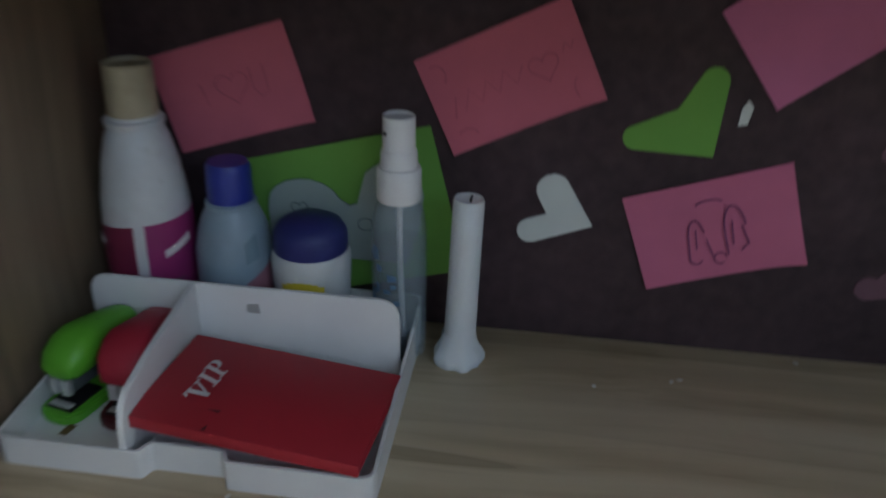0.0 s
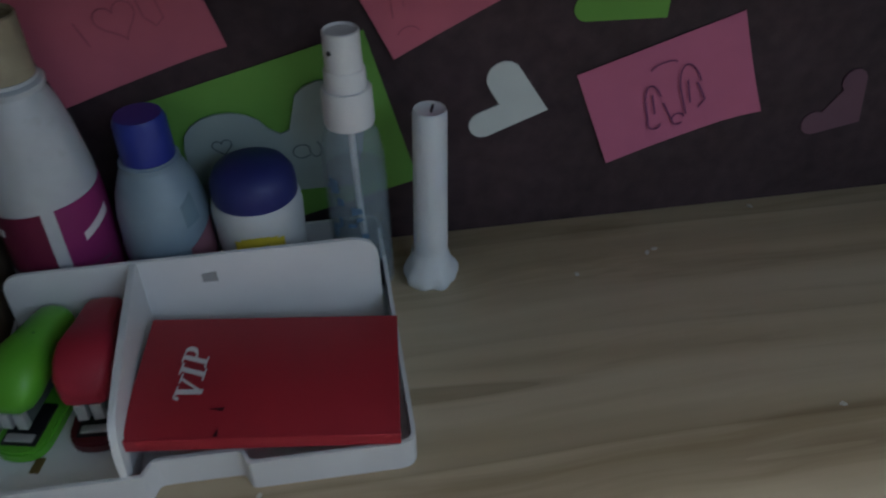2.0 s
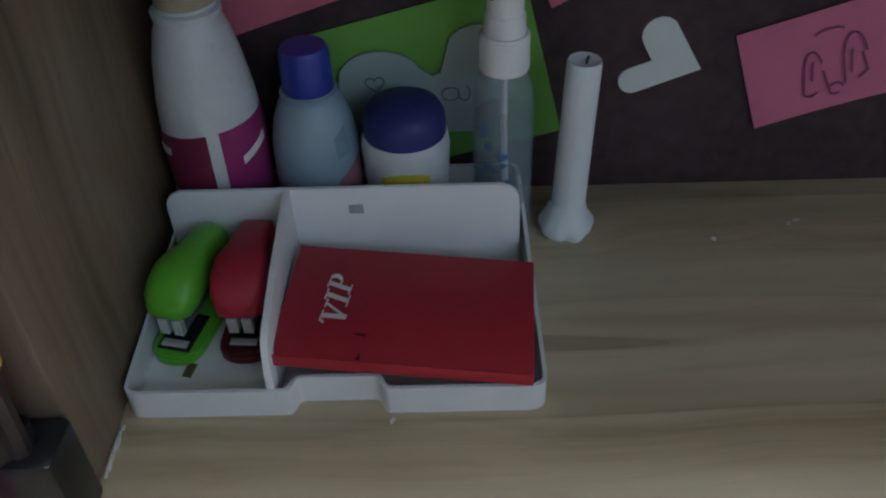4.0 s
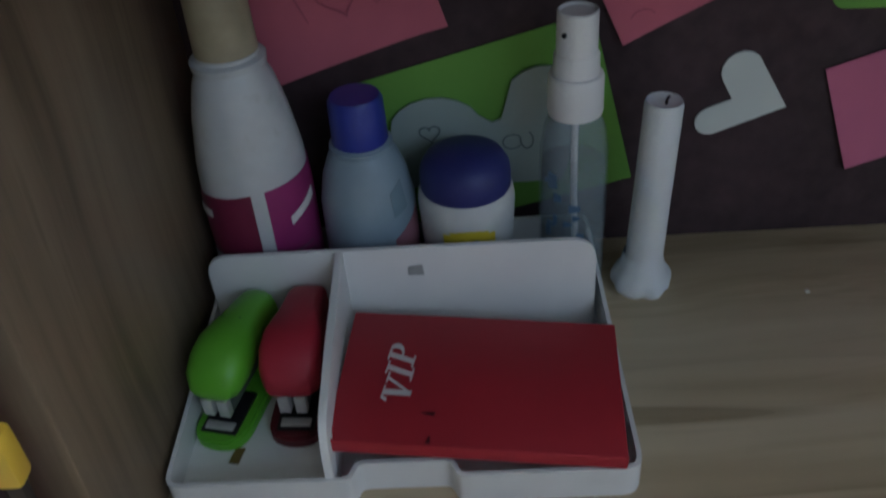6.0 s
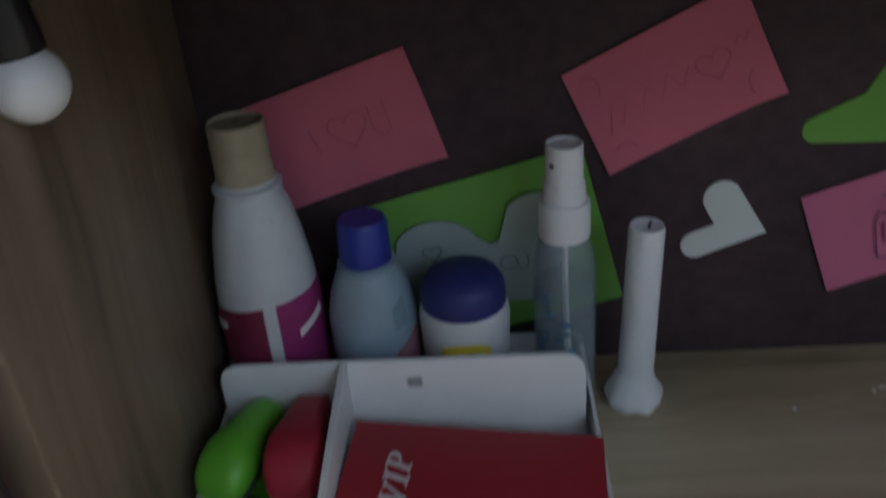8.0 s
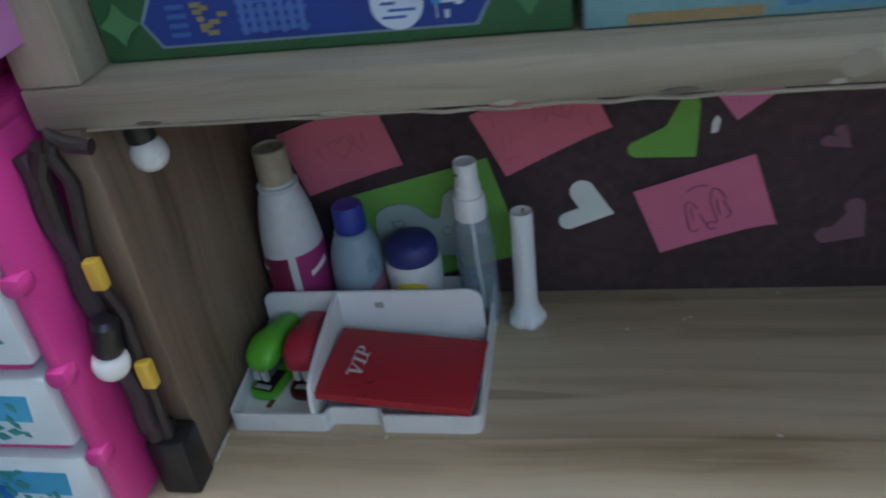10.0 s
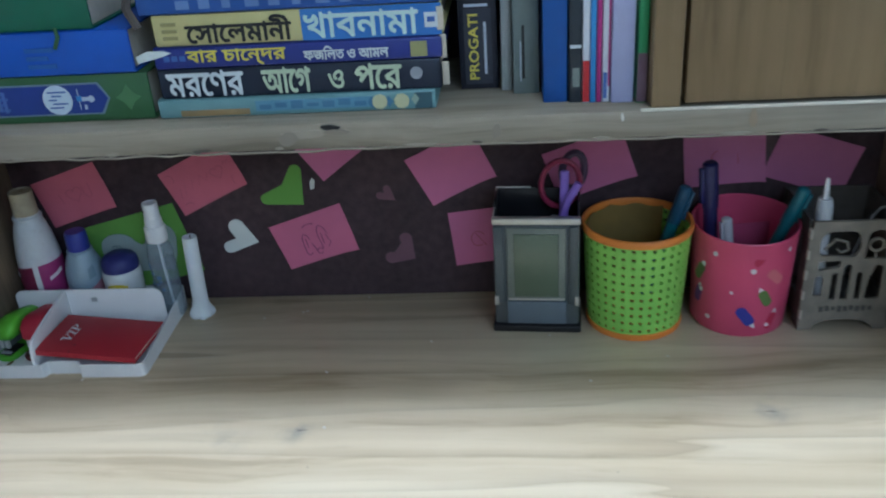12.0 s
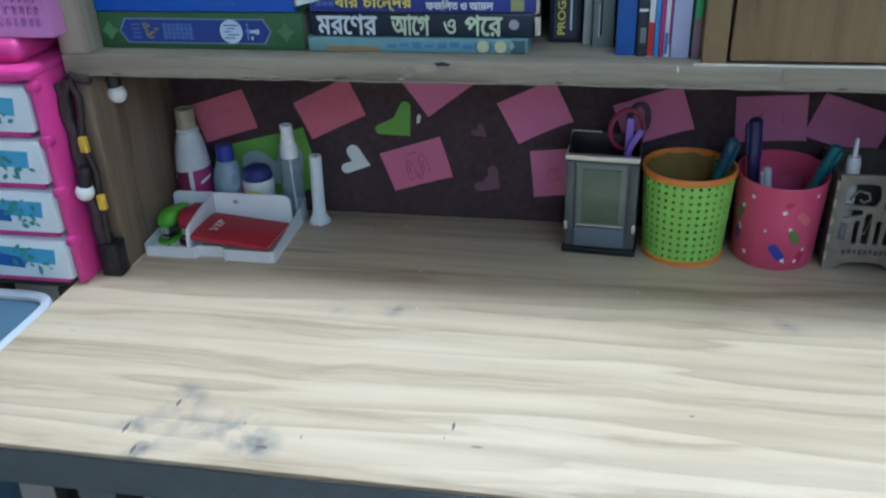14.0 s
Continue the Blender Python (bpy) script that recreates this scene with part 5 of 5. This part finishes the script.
b, w, h = lying_book("black hardback with large white title", 0.3070, 0.5190, 1.0060, 1.0288, -0.144, 0.14, NIGHT)
on_spine(b, "মরেণর", -0.0700, 0.0115, 0.0185, 0.058, WHITEPRINT, bold=0.03)
on_spine(b, "আেগ", -0.0085, 0.0115, 0.0185, 0.036, PALEGREEN, bold=0.03)
on_spine(b, "ও", 0.0285, 0.0105, 0.0130, 0.011, PALEGREEN, bold=0.03)
on_spine(b, "পের", 0.0600, 0.0115, 0.0185, 0.034, PALEGREEN, bold=0.03)
part("round_emblem", lathe([(0, 0), (0.0046, 0), (0.0046, 0.0006), (0, 0.0006)], 20), cover("grey_emblem", (0.35, 0.37, 0.40)), b, "grey round emblem", pose(0.088, -0.0004, 0.0125, 90))

b, w, h = lying_book("indigo paperback with yellow and white title", 0.3075, 0.5210, 1.0290, 1.0448, -0.146, 0.138, INDIGO)
on_spine(b, "বার চােন্দর", -0.0440, 0.0078, 0.0120, 0.074, YELLOWPRINT, bold=0.03)
on_spine(b, "ফজিলত ও আমল", 0.0370, 0.0078, 0.0095, 0.062, WHITEPRINT, bold=0.03)
for i in range(3):
    spine_patch(b, "text_bar", -0.099 + 0.006 * i, -0.0945 + 0.006 * i, 0.006, 0.010, DIMBLUE, "", 0.0010)
spine_patch(b, "yellow_mark", 0.084, 0.096, 0.002, 0.013, cover("olive_mark", (0.34, 0.34, 0.14)), "olive publisher mark", 0.0010)
part("torn_paper", slab([(-0.118, 0.006), (-0.100, 0.010), (-0.092, 0.0125), (-0.098, 0.0145), (-0.110, 0.0145), (-0.119, 0.011)], 0.0012), WHITEP, b, "torn white paper tongue", pose(0, -0.001, 0))

b, w, h = lying_book("cream and blue hardback with large title", 0.3100, 0.5220, 1.0450, 1.0682, -0.143, 0.14, CREAMB)
spine_patch(b, "blue_half", 0.0045, 0.1055, 0.0004, h - 0.0004, BRIGHTBLUE, "bright blue half of the spine", 0.0010)
on_spine(b, "েসােলমানী", -0.0420, 0.0112, 0.0175, 0.078, BLACKPRINT, bold=0.03)
on_spine(b, "খাবনামা", 0.0480, 0.0112, 0.0175, 0.082, cover("pale_cyan_title", (0.56, 0.74, 0.70)), bold=0.03)
spine_patch(b, "white_square", 0.0935, 0.1030, 0.006, 0.0165, WHITEPRINT, "small white publisher mark", 0.0018)
spine_patch(b, "emblem_bar", 0.0955, 0.1010, 0.010, 0.0135, DIMBLUE, "", 0.0024)
for i in range(3):
    spine_patch(b, "text_bar", -0.099, -0.088, 0.005 + 0.005 * i, 0.0075 + 0.005 * i, cover("faded_olive_print", (0.38, 0.34, 0.14)), "", 0.0010)
b, w, h = lying_book("blue hardback with pale title on the stack", 0.3020, 0.5210, 1.0684, 1.0900, -0.145, 0.14, cover("denim_blue_cover", (0.03, 0.10, 0.36)))
for i in range(9):
    spine_patch(b, "text_bar", -0.080 + 0.017 * i, -0.070 + 0.017 * i - 0.002 * (i % 3), 0.0035, 0.0095 + 0.001 * (i % 2), cover("soft_blue_print", (0.16, 0.26, 0.50)), "", 0.0010)
# worn paper corners between the stacks
part("frayed_corner", tube([(-0.113, 0.0, 0.020), (-0.116, -0.002, 0.006), (-0.110, -0.002, -0.008)], 0.0035, 6), cover("frayed_dark_paper", (0.10, 0.085, 0.075), 0.9), b, "frayed dark paper corner")
for i in range(3):
    part("cover_flap", box((0.1065 + 0.001 * i, 0.001, -0.020 - 0.020 * i), (0.1115 + 0.001 * i, 0.004, -0.003 - 0.020 * i), 0.0006), PAGES, b, "bent page edge")


def standing_book(label, x0, x1, yf, height, colour_mat, depth=0.125, lean=0.0):
    ob = thing("book", pose((x0 + x1) / 2, yf, ZT, 0, lean, 0), label, "book", "standing books")
    w = (x1 - x0) / 2
    t = min(0.0015, w * 0.25)
    part("page_block", box((-w + t, 0.002, 0.002), (w - t, depth - 0.003, height - 0.003)), PAGES, ob)
    part("side_cover", box((-w, 0.001, 0), (-w + t, depth, height), t * 0.3), colour_mat, ob)
    part("side_cover", box((w - t, 0.001, 0), (w, depth, height), t * 0.3), colour_mat, ob)
    part("spine", box((-w, 0, 0), (w, 0.002, height), min(0.0012, w * 0.3)), colour_mat, ob)
    return ob


def bar_on(ob, x0, x1, z0, z1, material, name="spine_patch", out=0.0004):
    part(name, box((x0, -out, z0), (x1, 0.0006, z1)), material, ob)


p = standing_book("black test-paper book with yellow title", 0.5305, 0.5600, -0.100, 0.21, cover("charcoal_cover", (0.02, 0.022, 0.035)))
bar_on(p, -0.0105, 0.0105, 0.004, 0.062, cover("spine_window", (0.035, 0.04, 0.06)), "title_window")
lettering("title_letters", "PROGATI", 0.0072, YELLOWPRINT, p, pose(-0.0035, -0.0008, 0.033, 90, -90, 0), 0, 0.0002, 0.050, 0.03)
bar_on(p, 0.0045, 0.0065, 0.012, 0.052, PALEPRINT, "subtitle_bar", 0.0007)
bar_on(p, -0.010, 0.008, 0.0635, 0.0655, PALEPRINT, "text_bar", 0.0006)
p = standing_book("worn pale grey notebook", 0.5625, 0.5705, -0.108, 0.19, cover("pale_grey_cover", (0.40, 0.43, 0.42)), lean=0.5)
p = standing_book("grey-green notebook with dark slit", 0.5715, 0.5910, -0.118, 0.20, cover("grey_green_cover", (0.20, 0.245, 0.23)))
bar_on(p, -0.003, -0.001, 0.012, 0.052, BLACKPRINT, "dark_slit")
bar_on(p, -0.0045, -0.0035, 0.010, 0.040, PALEPRINT, "page_edge")
p = standing_book("plain blue hardback standing on the shelf", 0.5930, 0.6105, -0.143, 0.22, cover("plain_blue_cover", (0.02, 0.10, 0.36)))
p = standing_book("dark slim book with white band", 0.6115, 0.6205, -0.146, 0.20, cover("dark_slate_cover", (0.03, 0.04, 0.05)))
bar_on(p, -0.004, 0.004, 0.040, 0.0425, WHITEPRINT, "white_band")
bar_on(p, -0.002, 0.003, 0.012, 0.026, cover("grey_green_mark", (0.22, 0.25, 0.22)), "grey_mark")
p = standing_book("slim white and red book", 0.6210, 0.6260, -0.147, 0.21, cover("white_cover", (0.68, 0.72, 0.76)))
bar_on(p, -0.0024, 0.0024, 0.001, 0.031, cover("red_band", (0.52, 0.025, 0.03)), "red_band")
standing_book("slim sky blue book standing upright", 0.6265, 0.6305, -0.147, 0.20, cover("sky_cover", (0.06, 0.28, 0.62)))
p = standing_book("slim magenta exercise book", 0.6310, 0.6345, -0.147, 0.19, cover("magenta_cover", (0.40, 0.03, 0.20)))
p = standing_book("slim white and magenta exercise book", 0.6350, 0.6405, -0.147, 0.20, cover("white_cover", (0.68, 0.72, 0.76)))
bar_on(p, 0.0012, 0.0026, 0.012, 0.19, cover("magenta_cover", (0.4, 0.03, 0.2)), "magenta_line")
bar_on(p, -0.002, 0.0005, 0.003, 0.022, DIMBLUE, "blue_mark")
standing_book("pale lavender notebook standing on the shelf", 0.6410, 0.6570, -0.150, 0.21, cover("lavender_cover", (0.44, 0.46, 0.66)))
p = standing_book("green book with dusty mauve foot", 0.6590, 0.6660, -0.152, 0.22, cover("leaf_green_cover", (0.05, 0.32, 0.12)))
bar_on(p, -0.0034, 0.0034, 0.001, 0.036, cover("mauve_foot", (0.20, 0.12, 0.16)), "mauve_foot")

# ---- wear on desk and shelf ----
def flat_blot(name, cx, cy, r, material, label, seed, sx=1.0, sy=1.0):
    """An uneven thin patch lying on the desktop."""
    random.seed(seed)
    r = r * 0.62
    sx, sy = (sx * 1.3, sy * 0.6) if sx > sy else (sx * 0.6, sy * 1.3)
    bm = bmesh.new()
    n = 18
    ring = [bm.verts.new((sx * r * (0.65 + 0.6 * random.random()) * math.cos(2 * math.pi * k / n), sy * r * (0.65 + 0.6 * random.random()) * math.sin(2 * math.pi * k / n), 0.0)) for k in range(n)]
    mid = bm.verts.new((0, 0, 0.0005))
    for k in range(n):
        bm.faces.new((ring[k], ring[(k + 1) % n], mid))
    part(name, bm, material, desk, label, pose(cx - 0.48, cy, DZ + 0.0004))


for k, (cx, cy, r, sx, sy) in enumerate(((0.210, -0.427, 0.0052, 1, 1.6), (0.229, -0.452, 0.0050, 1, 1.3), (0.239, -0.390, 0.0048, 0.8, 1.5), (0.3320, -0.435, 0.0058, 1.2, 1), (0.307, -0.409, 0.0020, 0.8, 1.4), (0.359, -0.419, 0.0020, 0.8, 1.6), (0.479, -0.389, 0.0040, 0.8, 1.8), (0.502, -0.411, 0.0040, 1.6, 0.7), (0.474, -0.404, 0.0018, 1, 1), (0.670, -0.349, 0.0026, 1.3, 1), (0.082, -0.296, 0.0014, 1.3, 1), (0.767, -0.199, 0.0022, 2.4, 0.7), (0.394, -0.217, 0.0030, 2.0, 0.7), (0.408, -0.262, 0.001, 1, 1.6), (0.640, -0.268, 0.001, 1, 1))):
    flat_blot("dark_nick", cx, cy, r, SCORCH, "", 40 + k, sx, sy)
for k, (cx, cy) in enumerate(((0.361, -0.031), (0.599, -0.083), (0.357, -0.033), (0.420, -0.006), (0.400, -0.137), (0.412, -0.214), (0.177, -0.1435), (0.32, -0.043), (0.70, -0.12), (0.49, -0.09), (0.63, -0.155))):
    random.seed(70 + k)
    bm = bmesh.new()
    bmesh.ops.create_icosphere(bm, subdivisions=1, radius=0.0011)
    for v in bm.verts:
        v.co = Vector((v.co.x * (1 + random.random()), v.co.y * (0.8 + 0.6 * random.random()), v.co.z * 0.6 + 0.0006))
    solid("crumb", bm, CRUMB, "tiny white crumb lying on the desktop", "crumb", "crumbs", m=pose(cx, cy, DZ, 0, 0, 40 * k))
# chipped knot and scars in the shelf's front edge
def edge_scar(name, x0, x1, z0, z1, material, label, seed):
    random.seed(seed)
    n = 7
    mid, half = (z0 + z1) / 2, (z1 - z0) / 2
    swell = [math.sin(math.pi * k / n) ** 0.6 * (0.7 + 0.3 * random.random()) for k in range(n + 1)]
    rise = [0.3 * half * math.sin(2.2 * k / n + seed) for k in range(n + 1)]
    pts = [(x0, mid)] + [(x0 + (x1 - x0) * k / n, mid + rise[k] - half * swell[k]) for k in range(1, n)] + [(x1, mid)] + [(x0 + (x1 - x0) * k / n, mid + rise[k] + half * swell[k]) for k in range(n - 1, 0, -1)]
    part(name, slab(pts, 0.0005 + 0.00004 * (seed % 17)), material, desk, label, pose(-0.48, YF - 0.0008, 0))


edge_scar("dark_chip", 0.430, 0.446, 0.9855, 0.9908, BLACKPRINT, "dark chipped knot", 3)
edge_scar("pale_scar", 0.432, 0.452, 0.9815, 0.9860, cover("dim_torn_wood", (0.27, 0.235, 0.185), 0.8), "darkened torn fibres", 14)
edge_scar("pale_scar", 0.400, 0.436, 0.9800, 0.9885, cover("pale_raw_wood", (0.35, 0.31, 0.24), 0.8), "pale torn fibres", 4)
edge_scar("grey_scar", 0.398, 0.414, 0.9745, 0.9860, cover("grey_scuff", (0.27, 0.24, 0.19), 0.8), "grey scuff", 5)
edge_scar("grey_scar", 0.555, 0.562, 0.9725, 0.986, cover("grey_scuff", (0.27, 0.24, 0.19), 0.8), "grey scuff", 6)
edge_scar("brown_scar", 0.735, 0.741, 0.9720, 0.989, cover("brown_scuff", (0.30, 0.235, 0.16), 0.8), "brown scuff", 7)
edge_scar("white_nick", 0.6465, 0.6485, 0.983, 0.9905, CRUMB, "white nick", 8)
part("pale_worn_edge", box((0.660 - 0.48, YF - 0.0022, ZT - 0.0010), (XR + 0.02 - 0.48, YF + 0.0005, ZT + 0.0012), 0.0005), cover("pale_worn_edge", (0.66, 0.62, 0.52), 0.8), desk, "pale worn board edge")

random.seed(44)
arris = []
for k in range(60):
    x = XL + 0.004 + k * 0.0138
    arris.append((x - 0.48, YF - 0.0004 + 0.0006 * random.random(), ZB - 0.0002 - 0.0011 * random.random() * (1.6 if 8 < k < 26 else 0.8)))
part("frayed_lower_edge", tube(arris, 0.0010, 6), cover("dull_frayed_wood", (0.29, 0.255, 0.195), 0.8), desk, "pale frayed lower edge of the shelf board")
random.seed(9)
for k in range(11):
    x = 0.09 + 0.075 * k + 0.03 * random.random()
    w = 0.006 + 0.02 * random.random()
    edge_scar("edge_scuff", x, x + w, ZB + 0.0004, ZB + 0.0022 + 0.002 * random.random(), cover("pale_scuffed_wood", (0.36, 0.32, 0.25), 0.8) if k % 3 else cover("dark_grime", (0.12, 0.10, 0.08), 0.8), "", 90 + k)
for k in range(9):
    x, y = XL - 0.48 + 0.0007, -0.166 + 0.0026 * k
    part("glue_bead", box((x, y, DZ - 0.0002), (x + 0.0008 + 0.0006 * random.random(), y + 0.0018 + 0.001 * random.random(), DZ + 0.0012 + 0.001 * random.random()), 0.0003), CRUMB, desk)

# ---- string of globe lights on the left side board ----
string = thing("globe_light_string", pose(0.066, -0.178, DZ), "dark cable of unlit white globe lights with yellow clips", "string light")
part("cable", tube([(0.020, -0.002, 0.2175), (0.008, -0.002, 0.2190), (0.002, -0.002, 0.224), (-0.001, -0.003, 0.215), (0.004, -0.003, 0.200), (-0.003, -0.003, 0.162), (-0.002, -0.004, 0.143), (0.003, -0.004, 0.124), (0.002, -0.004, 0.095), (0.001, -0.004, 0.075), (0.000, -0.005, 0.040)], 0.0040, 8), BROWN, string)
part("cable", tube([(-0.004, -0.003, 0.219), (-0.011, -0.003, 0.205), (-0.012, -0.004, 0.176), (-0.009, -0.004, 0.141), (-0.006, -0.005, 0.110), (-0.008, -0.005, 0.082), (-0.006, -0.006, 0.060), (-0.006, -0.006, 0.040)], 0.0055, 10), BROWN, string)
# thick dark bar imitates the shaded gap beside the tower, with its wires
part("gap_shade_strand", tube([(-0.015 + 0.0016 * math.sin(1.1 * k) + 0.0005 * k, -0.003 - 0.0003 * k, 0.216 - 0.0075 * k) for k in range(23)], 0.0056, 10), cover("gap_shade_maroon", (0.05, 0.028, 0.036), 0.7), string, "dark maroon strand for bundled wires and the shaded gap")
for x, y, z in ((0.001, -0.006, 0.153), (0.006, -0.006, 0.089)):
    part("clip", box((x - 0.0042, y - 0.006, z - 0.0085), (x + 0.0042, y + 0.001, z + 0.0085), 0.0015), CLIP, string, "yellow plastic clip", )


def globe(x, y, z, tilt):
    lamp = part("socket", lathe([(0, 0.0075), (0.0070, 0.0075), (0.0078, 0.009), (0.0074, 0.026), (0.0050, 0.029), (0, 0.029)], 20), BLACK, string, "black lamp socket", pose(x, y, z, 0, tilt, 0))
    bm = bmesh.new()
    bmesh.ops.create_uvsphere(bm, u_segments=24, v_segments=14, radius=0.0098)
    part("globe", bm, BULB, lamp, "white frosted globe")


globe(-0.005, -0.017, 0.104, 12)
globe(0.017, 0.045, 0.190, -6)
box1 = thing("black_adapter", pose(0.066, -0.179, DZ), "black plastic battery box standing against the side board", "battery box")
part("case", box((-0.0115, -0.011, 0.0), (0.0115, 0.009, 0.040), 0.002), BLACK, box1)
part("cable_stub", lathe([(0.0045, 0.039), (0.0035, 0.048), (0, 0.048)], 12), BLACK, box1)

# ---- pink drawer tower, basket and bins beside the desk ----
DX, DY, DB = -0.078, -0.212, DZ + 0.0005
tower = thing("drawer_tower", pose(DX, DY, DB), "hot pink plastic drawer tower with printed white drawer fronts", "drawer unit")
HT = 0.238
part("side_post", box((0.1145, 0.0, 0), (0.126, 0.12, HT - 0.006), 0.006), HOTPINK, tower)
part("side_post", box((-0.122, 0.0, 0), (-0.104, 0.12, HT - 0.006), 0.006), HOTPINK, tower)
part("top_plate", box((-0.126, -0.005, HT - 0.012), (0.126, 0.13, HT), 0.005), HOTPINK, tower)
part("raised_top", box((-0.110, 0.012, HT - 0.002), (0.108, 0.12, HT + 0.024), 0.012, 4), HOTPINK, tower)
part("back_sheet", box((-0.104, 0.11, 0.0), (0.104, 0.12, HT - 0.012)), HOTPINK, tower)
for k in range(5):
    part("cross_rail", box((-0.106, 0.002, 0.0 + 0.0555 * k), (0.106, 0.012, 0.0065 + 0.0555 * k), 0.002), HOTPINK, tower)
for k in range(4):
    z0 = 0.0070 + 0.0555 * k
    d = part("drawer", box((-0.103, -0.003, z0), (0.114, 0.10, z0 + 0.047), 0.003), SHEET, tower, "white drawer with a printed seaside picture")
    random.seed(30 + k)
    pts = [(-0.10, 0.012), (-0.04, 0.010), (0.02, 0.014), (0.05, 0.012), (0.05, 0.024), (0.02, 0.030), (-0.03, 0.027), (-0.10, 0.032)]
    part("sea_print", slab(pts, 0.0005), SEABLUE, d, "deep blue printed water", pose(0.010, -0.0028, z0))
    part("sky_print", slab([(-0.02, 0.022), (0.085, 0.018), (0.088, 0.036), (-0.02, 0.038)], 0.0004), SKYBLUE, d, "sky blue print", pose(0.012, -0.0027, z0))
    for j in range(26):
        x, z, r = (0.062 if j % 3 else 0.083) + random.gauss(0, 0.007), (0.027 if j % 3 else 0.016) + random.gauss(0, 0.006), 0.0022 + 0.0028 * random.random()
        a0 = random.random() * 3
        part("leaf_print", slab([(r * math.cos(a0), r * math.sin(a0)), (0.6 * r * math.cos(a0 + 1.6), 0.6 * r * math.sin(a0 + 1.6)), (-r * math.cos(a0), -r * math.sin(a0)), (0.6 * r * math.cos(a0 - 1.6), 0.6 * r * math.sin(a0 - 1.6))], 0.0003 + 0.00001 * j), LEAFPRINT, d, "", pose(x, -0.0033, z0 + min(max(z, 0.008), 0.040)))
    part("rounded_lug", box((0.1150, -0.004, z0 + 0.040), (0.1275, 0.010, z0 + 0.052), 0.004), HOTPINK, tower)

basket = thing("lilac_basket", pose(-0.05, -0.145, DB + HT + 0.0242), "lilac perforated plastic basket on the drawer tower", "basket")
# walls extended upwards out of view to keep light out of the basket
holes = [(x, z, x + 0.0050, z + 0.0080) for x in [-0.104 + 0.0078 * i for i in range(27)] for z in [0.0105 + 0.0108 * j for j in range(13)]]
part("front_wall", plate_with_holes(0.114, 0.165, holes, 0.0025), LILAC, basket, "", pose(0, -0.045, 0, -6))
part("back_wall", plate_with_holes(0.114, 0.165, [], 0.002), LILAC, basket, "", pose(0, 0.070, 0, 4))
for s in (-1, 1):
    part("end_wall", box((s * 0.114 - 0.001, -0.045, 0), (s * 0.114 + 0.001, 0.070, 0.165)), LILAC, basket)
part("basket_floor", box((-0.114, -0.045, 0), (0.114, 0.070, 0.002)), LILAC, basket)

stand = thing("low_side_stand", pose(-0.10, -0.10, 0), "dark low stand beside the desk under the drawer tower", "stand")
part("top", box((-0.16, -0.095, 0.735), (0.125, 0.12, DZ), 0.002), DARKWOOD, stand)
for sx, sy in ((-0.15, -0.085), (0.11, -0.085), (-0.15, 0.105), (0.11, 0.105)):
    part("leg", box((sx - 0.012, sy - 0.012, 0), (sx + 0.012, sy + 0.012, 0.735), 0.002), DARKWOOD, stand)


def storage_bin(label, cx, cy, z0, w, d, h, group="storage bins"):
    """A plastic tub with a rolled rim and a sunk lid."""
    bn = thing("storage_bin", pose(cx, cy, z0), label, "storage bin", group)
    o = rounded([(-w, -d), (w, -d), (w, d), (-w, d)], 0.035, 6)
    bm = bmesh.new()
    rings = [[bm.verts.new((x * k, y * k, z)) for x, y in o] for k, z in ((0.58, 0.0), (0.70, h - 0.16), (0.90, h - 0.06), (0.97, h - 0.02), (0.97, h - 0.006))]
    for p, q in zip(rings, rings[1:]):
        for i in range(len(o)):
            j = (i + 1) % len(o)
            bm.faces.new((p[i], p[j], q[j], q[i]))
    bm.faces.new(rings[0][::-1])
    bmesh.ops.recalc_face_normals(bm, faces=bm.faces)
    part("tub", bm, BINLID, bn)
    part("rim", tube([(x * 0.985, y * 0.985, h - 0.006) for x, y in o], 0.006, 8, close=True), BINRIM, bn, "frosted rolled rim")
    bm = bmesh.new()
    f = bm.faces.new([bm.verts.new((x * 0.96, y * 0.96, h - 0.012)) for x, y in o])
    ex = bmesh.ops.extrude_face_region(bm, geom=[f])
    for v in [g for g in ex["geom"] if isinstance(g, bmesh.types.BMVert)]:
        v.co.z += 0.003
    bmesh.ops.recalc_face_normals(bm, faces=bm.faces)
    part("lid", bm, BINLID, bn, "blue-grey sunk lid")
    return bn


storage_bin("lidded blue-grey plastic bin beside the desk", -0.182, -0.42, 0.0, 0.198, 0.205, 0.742)
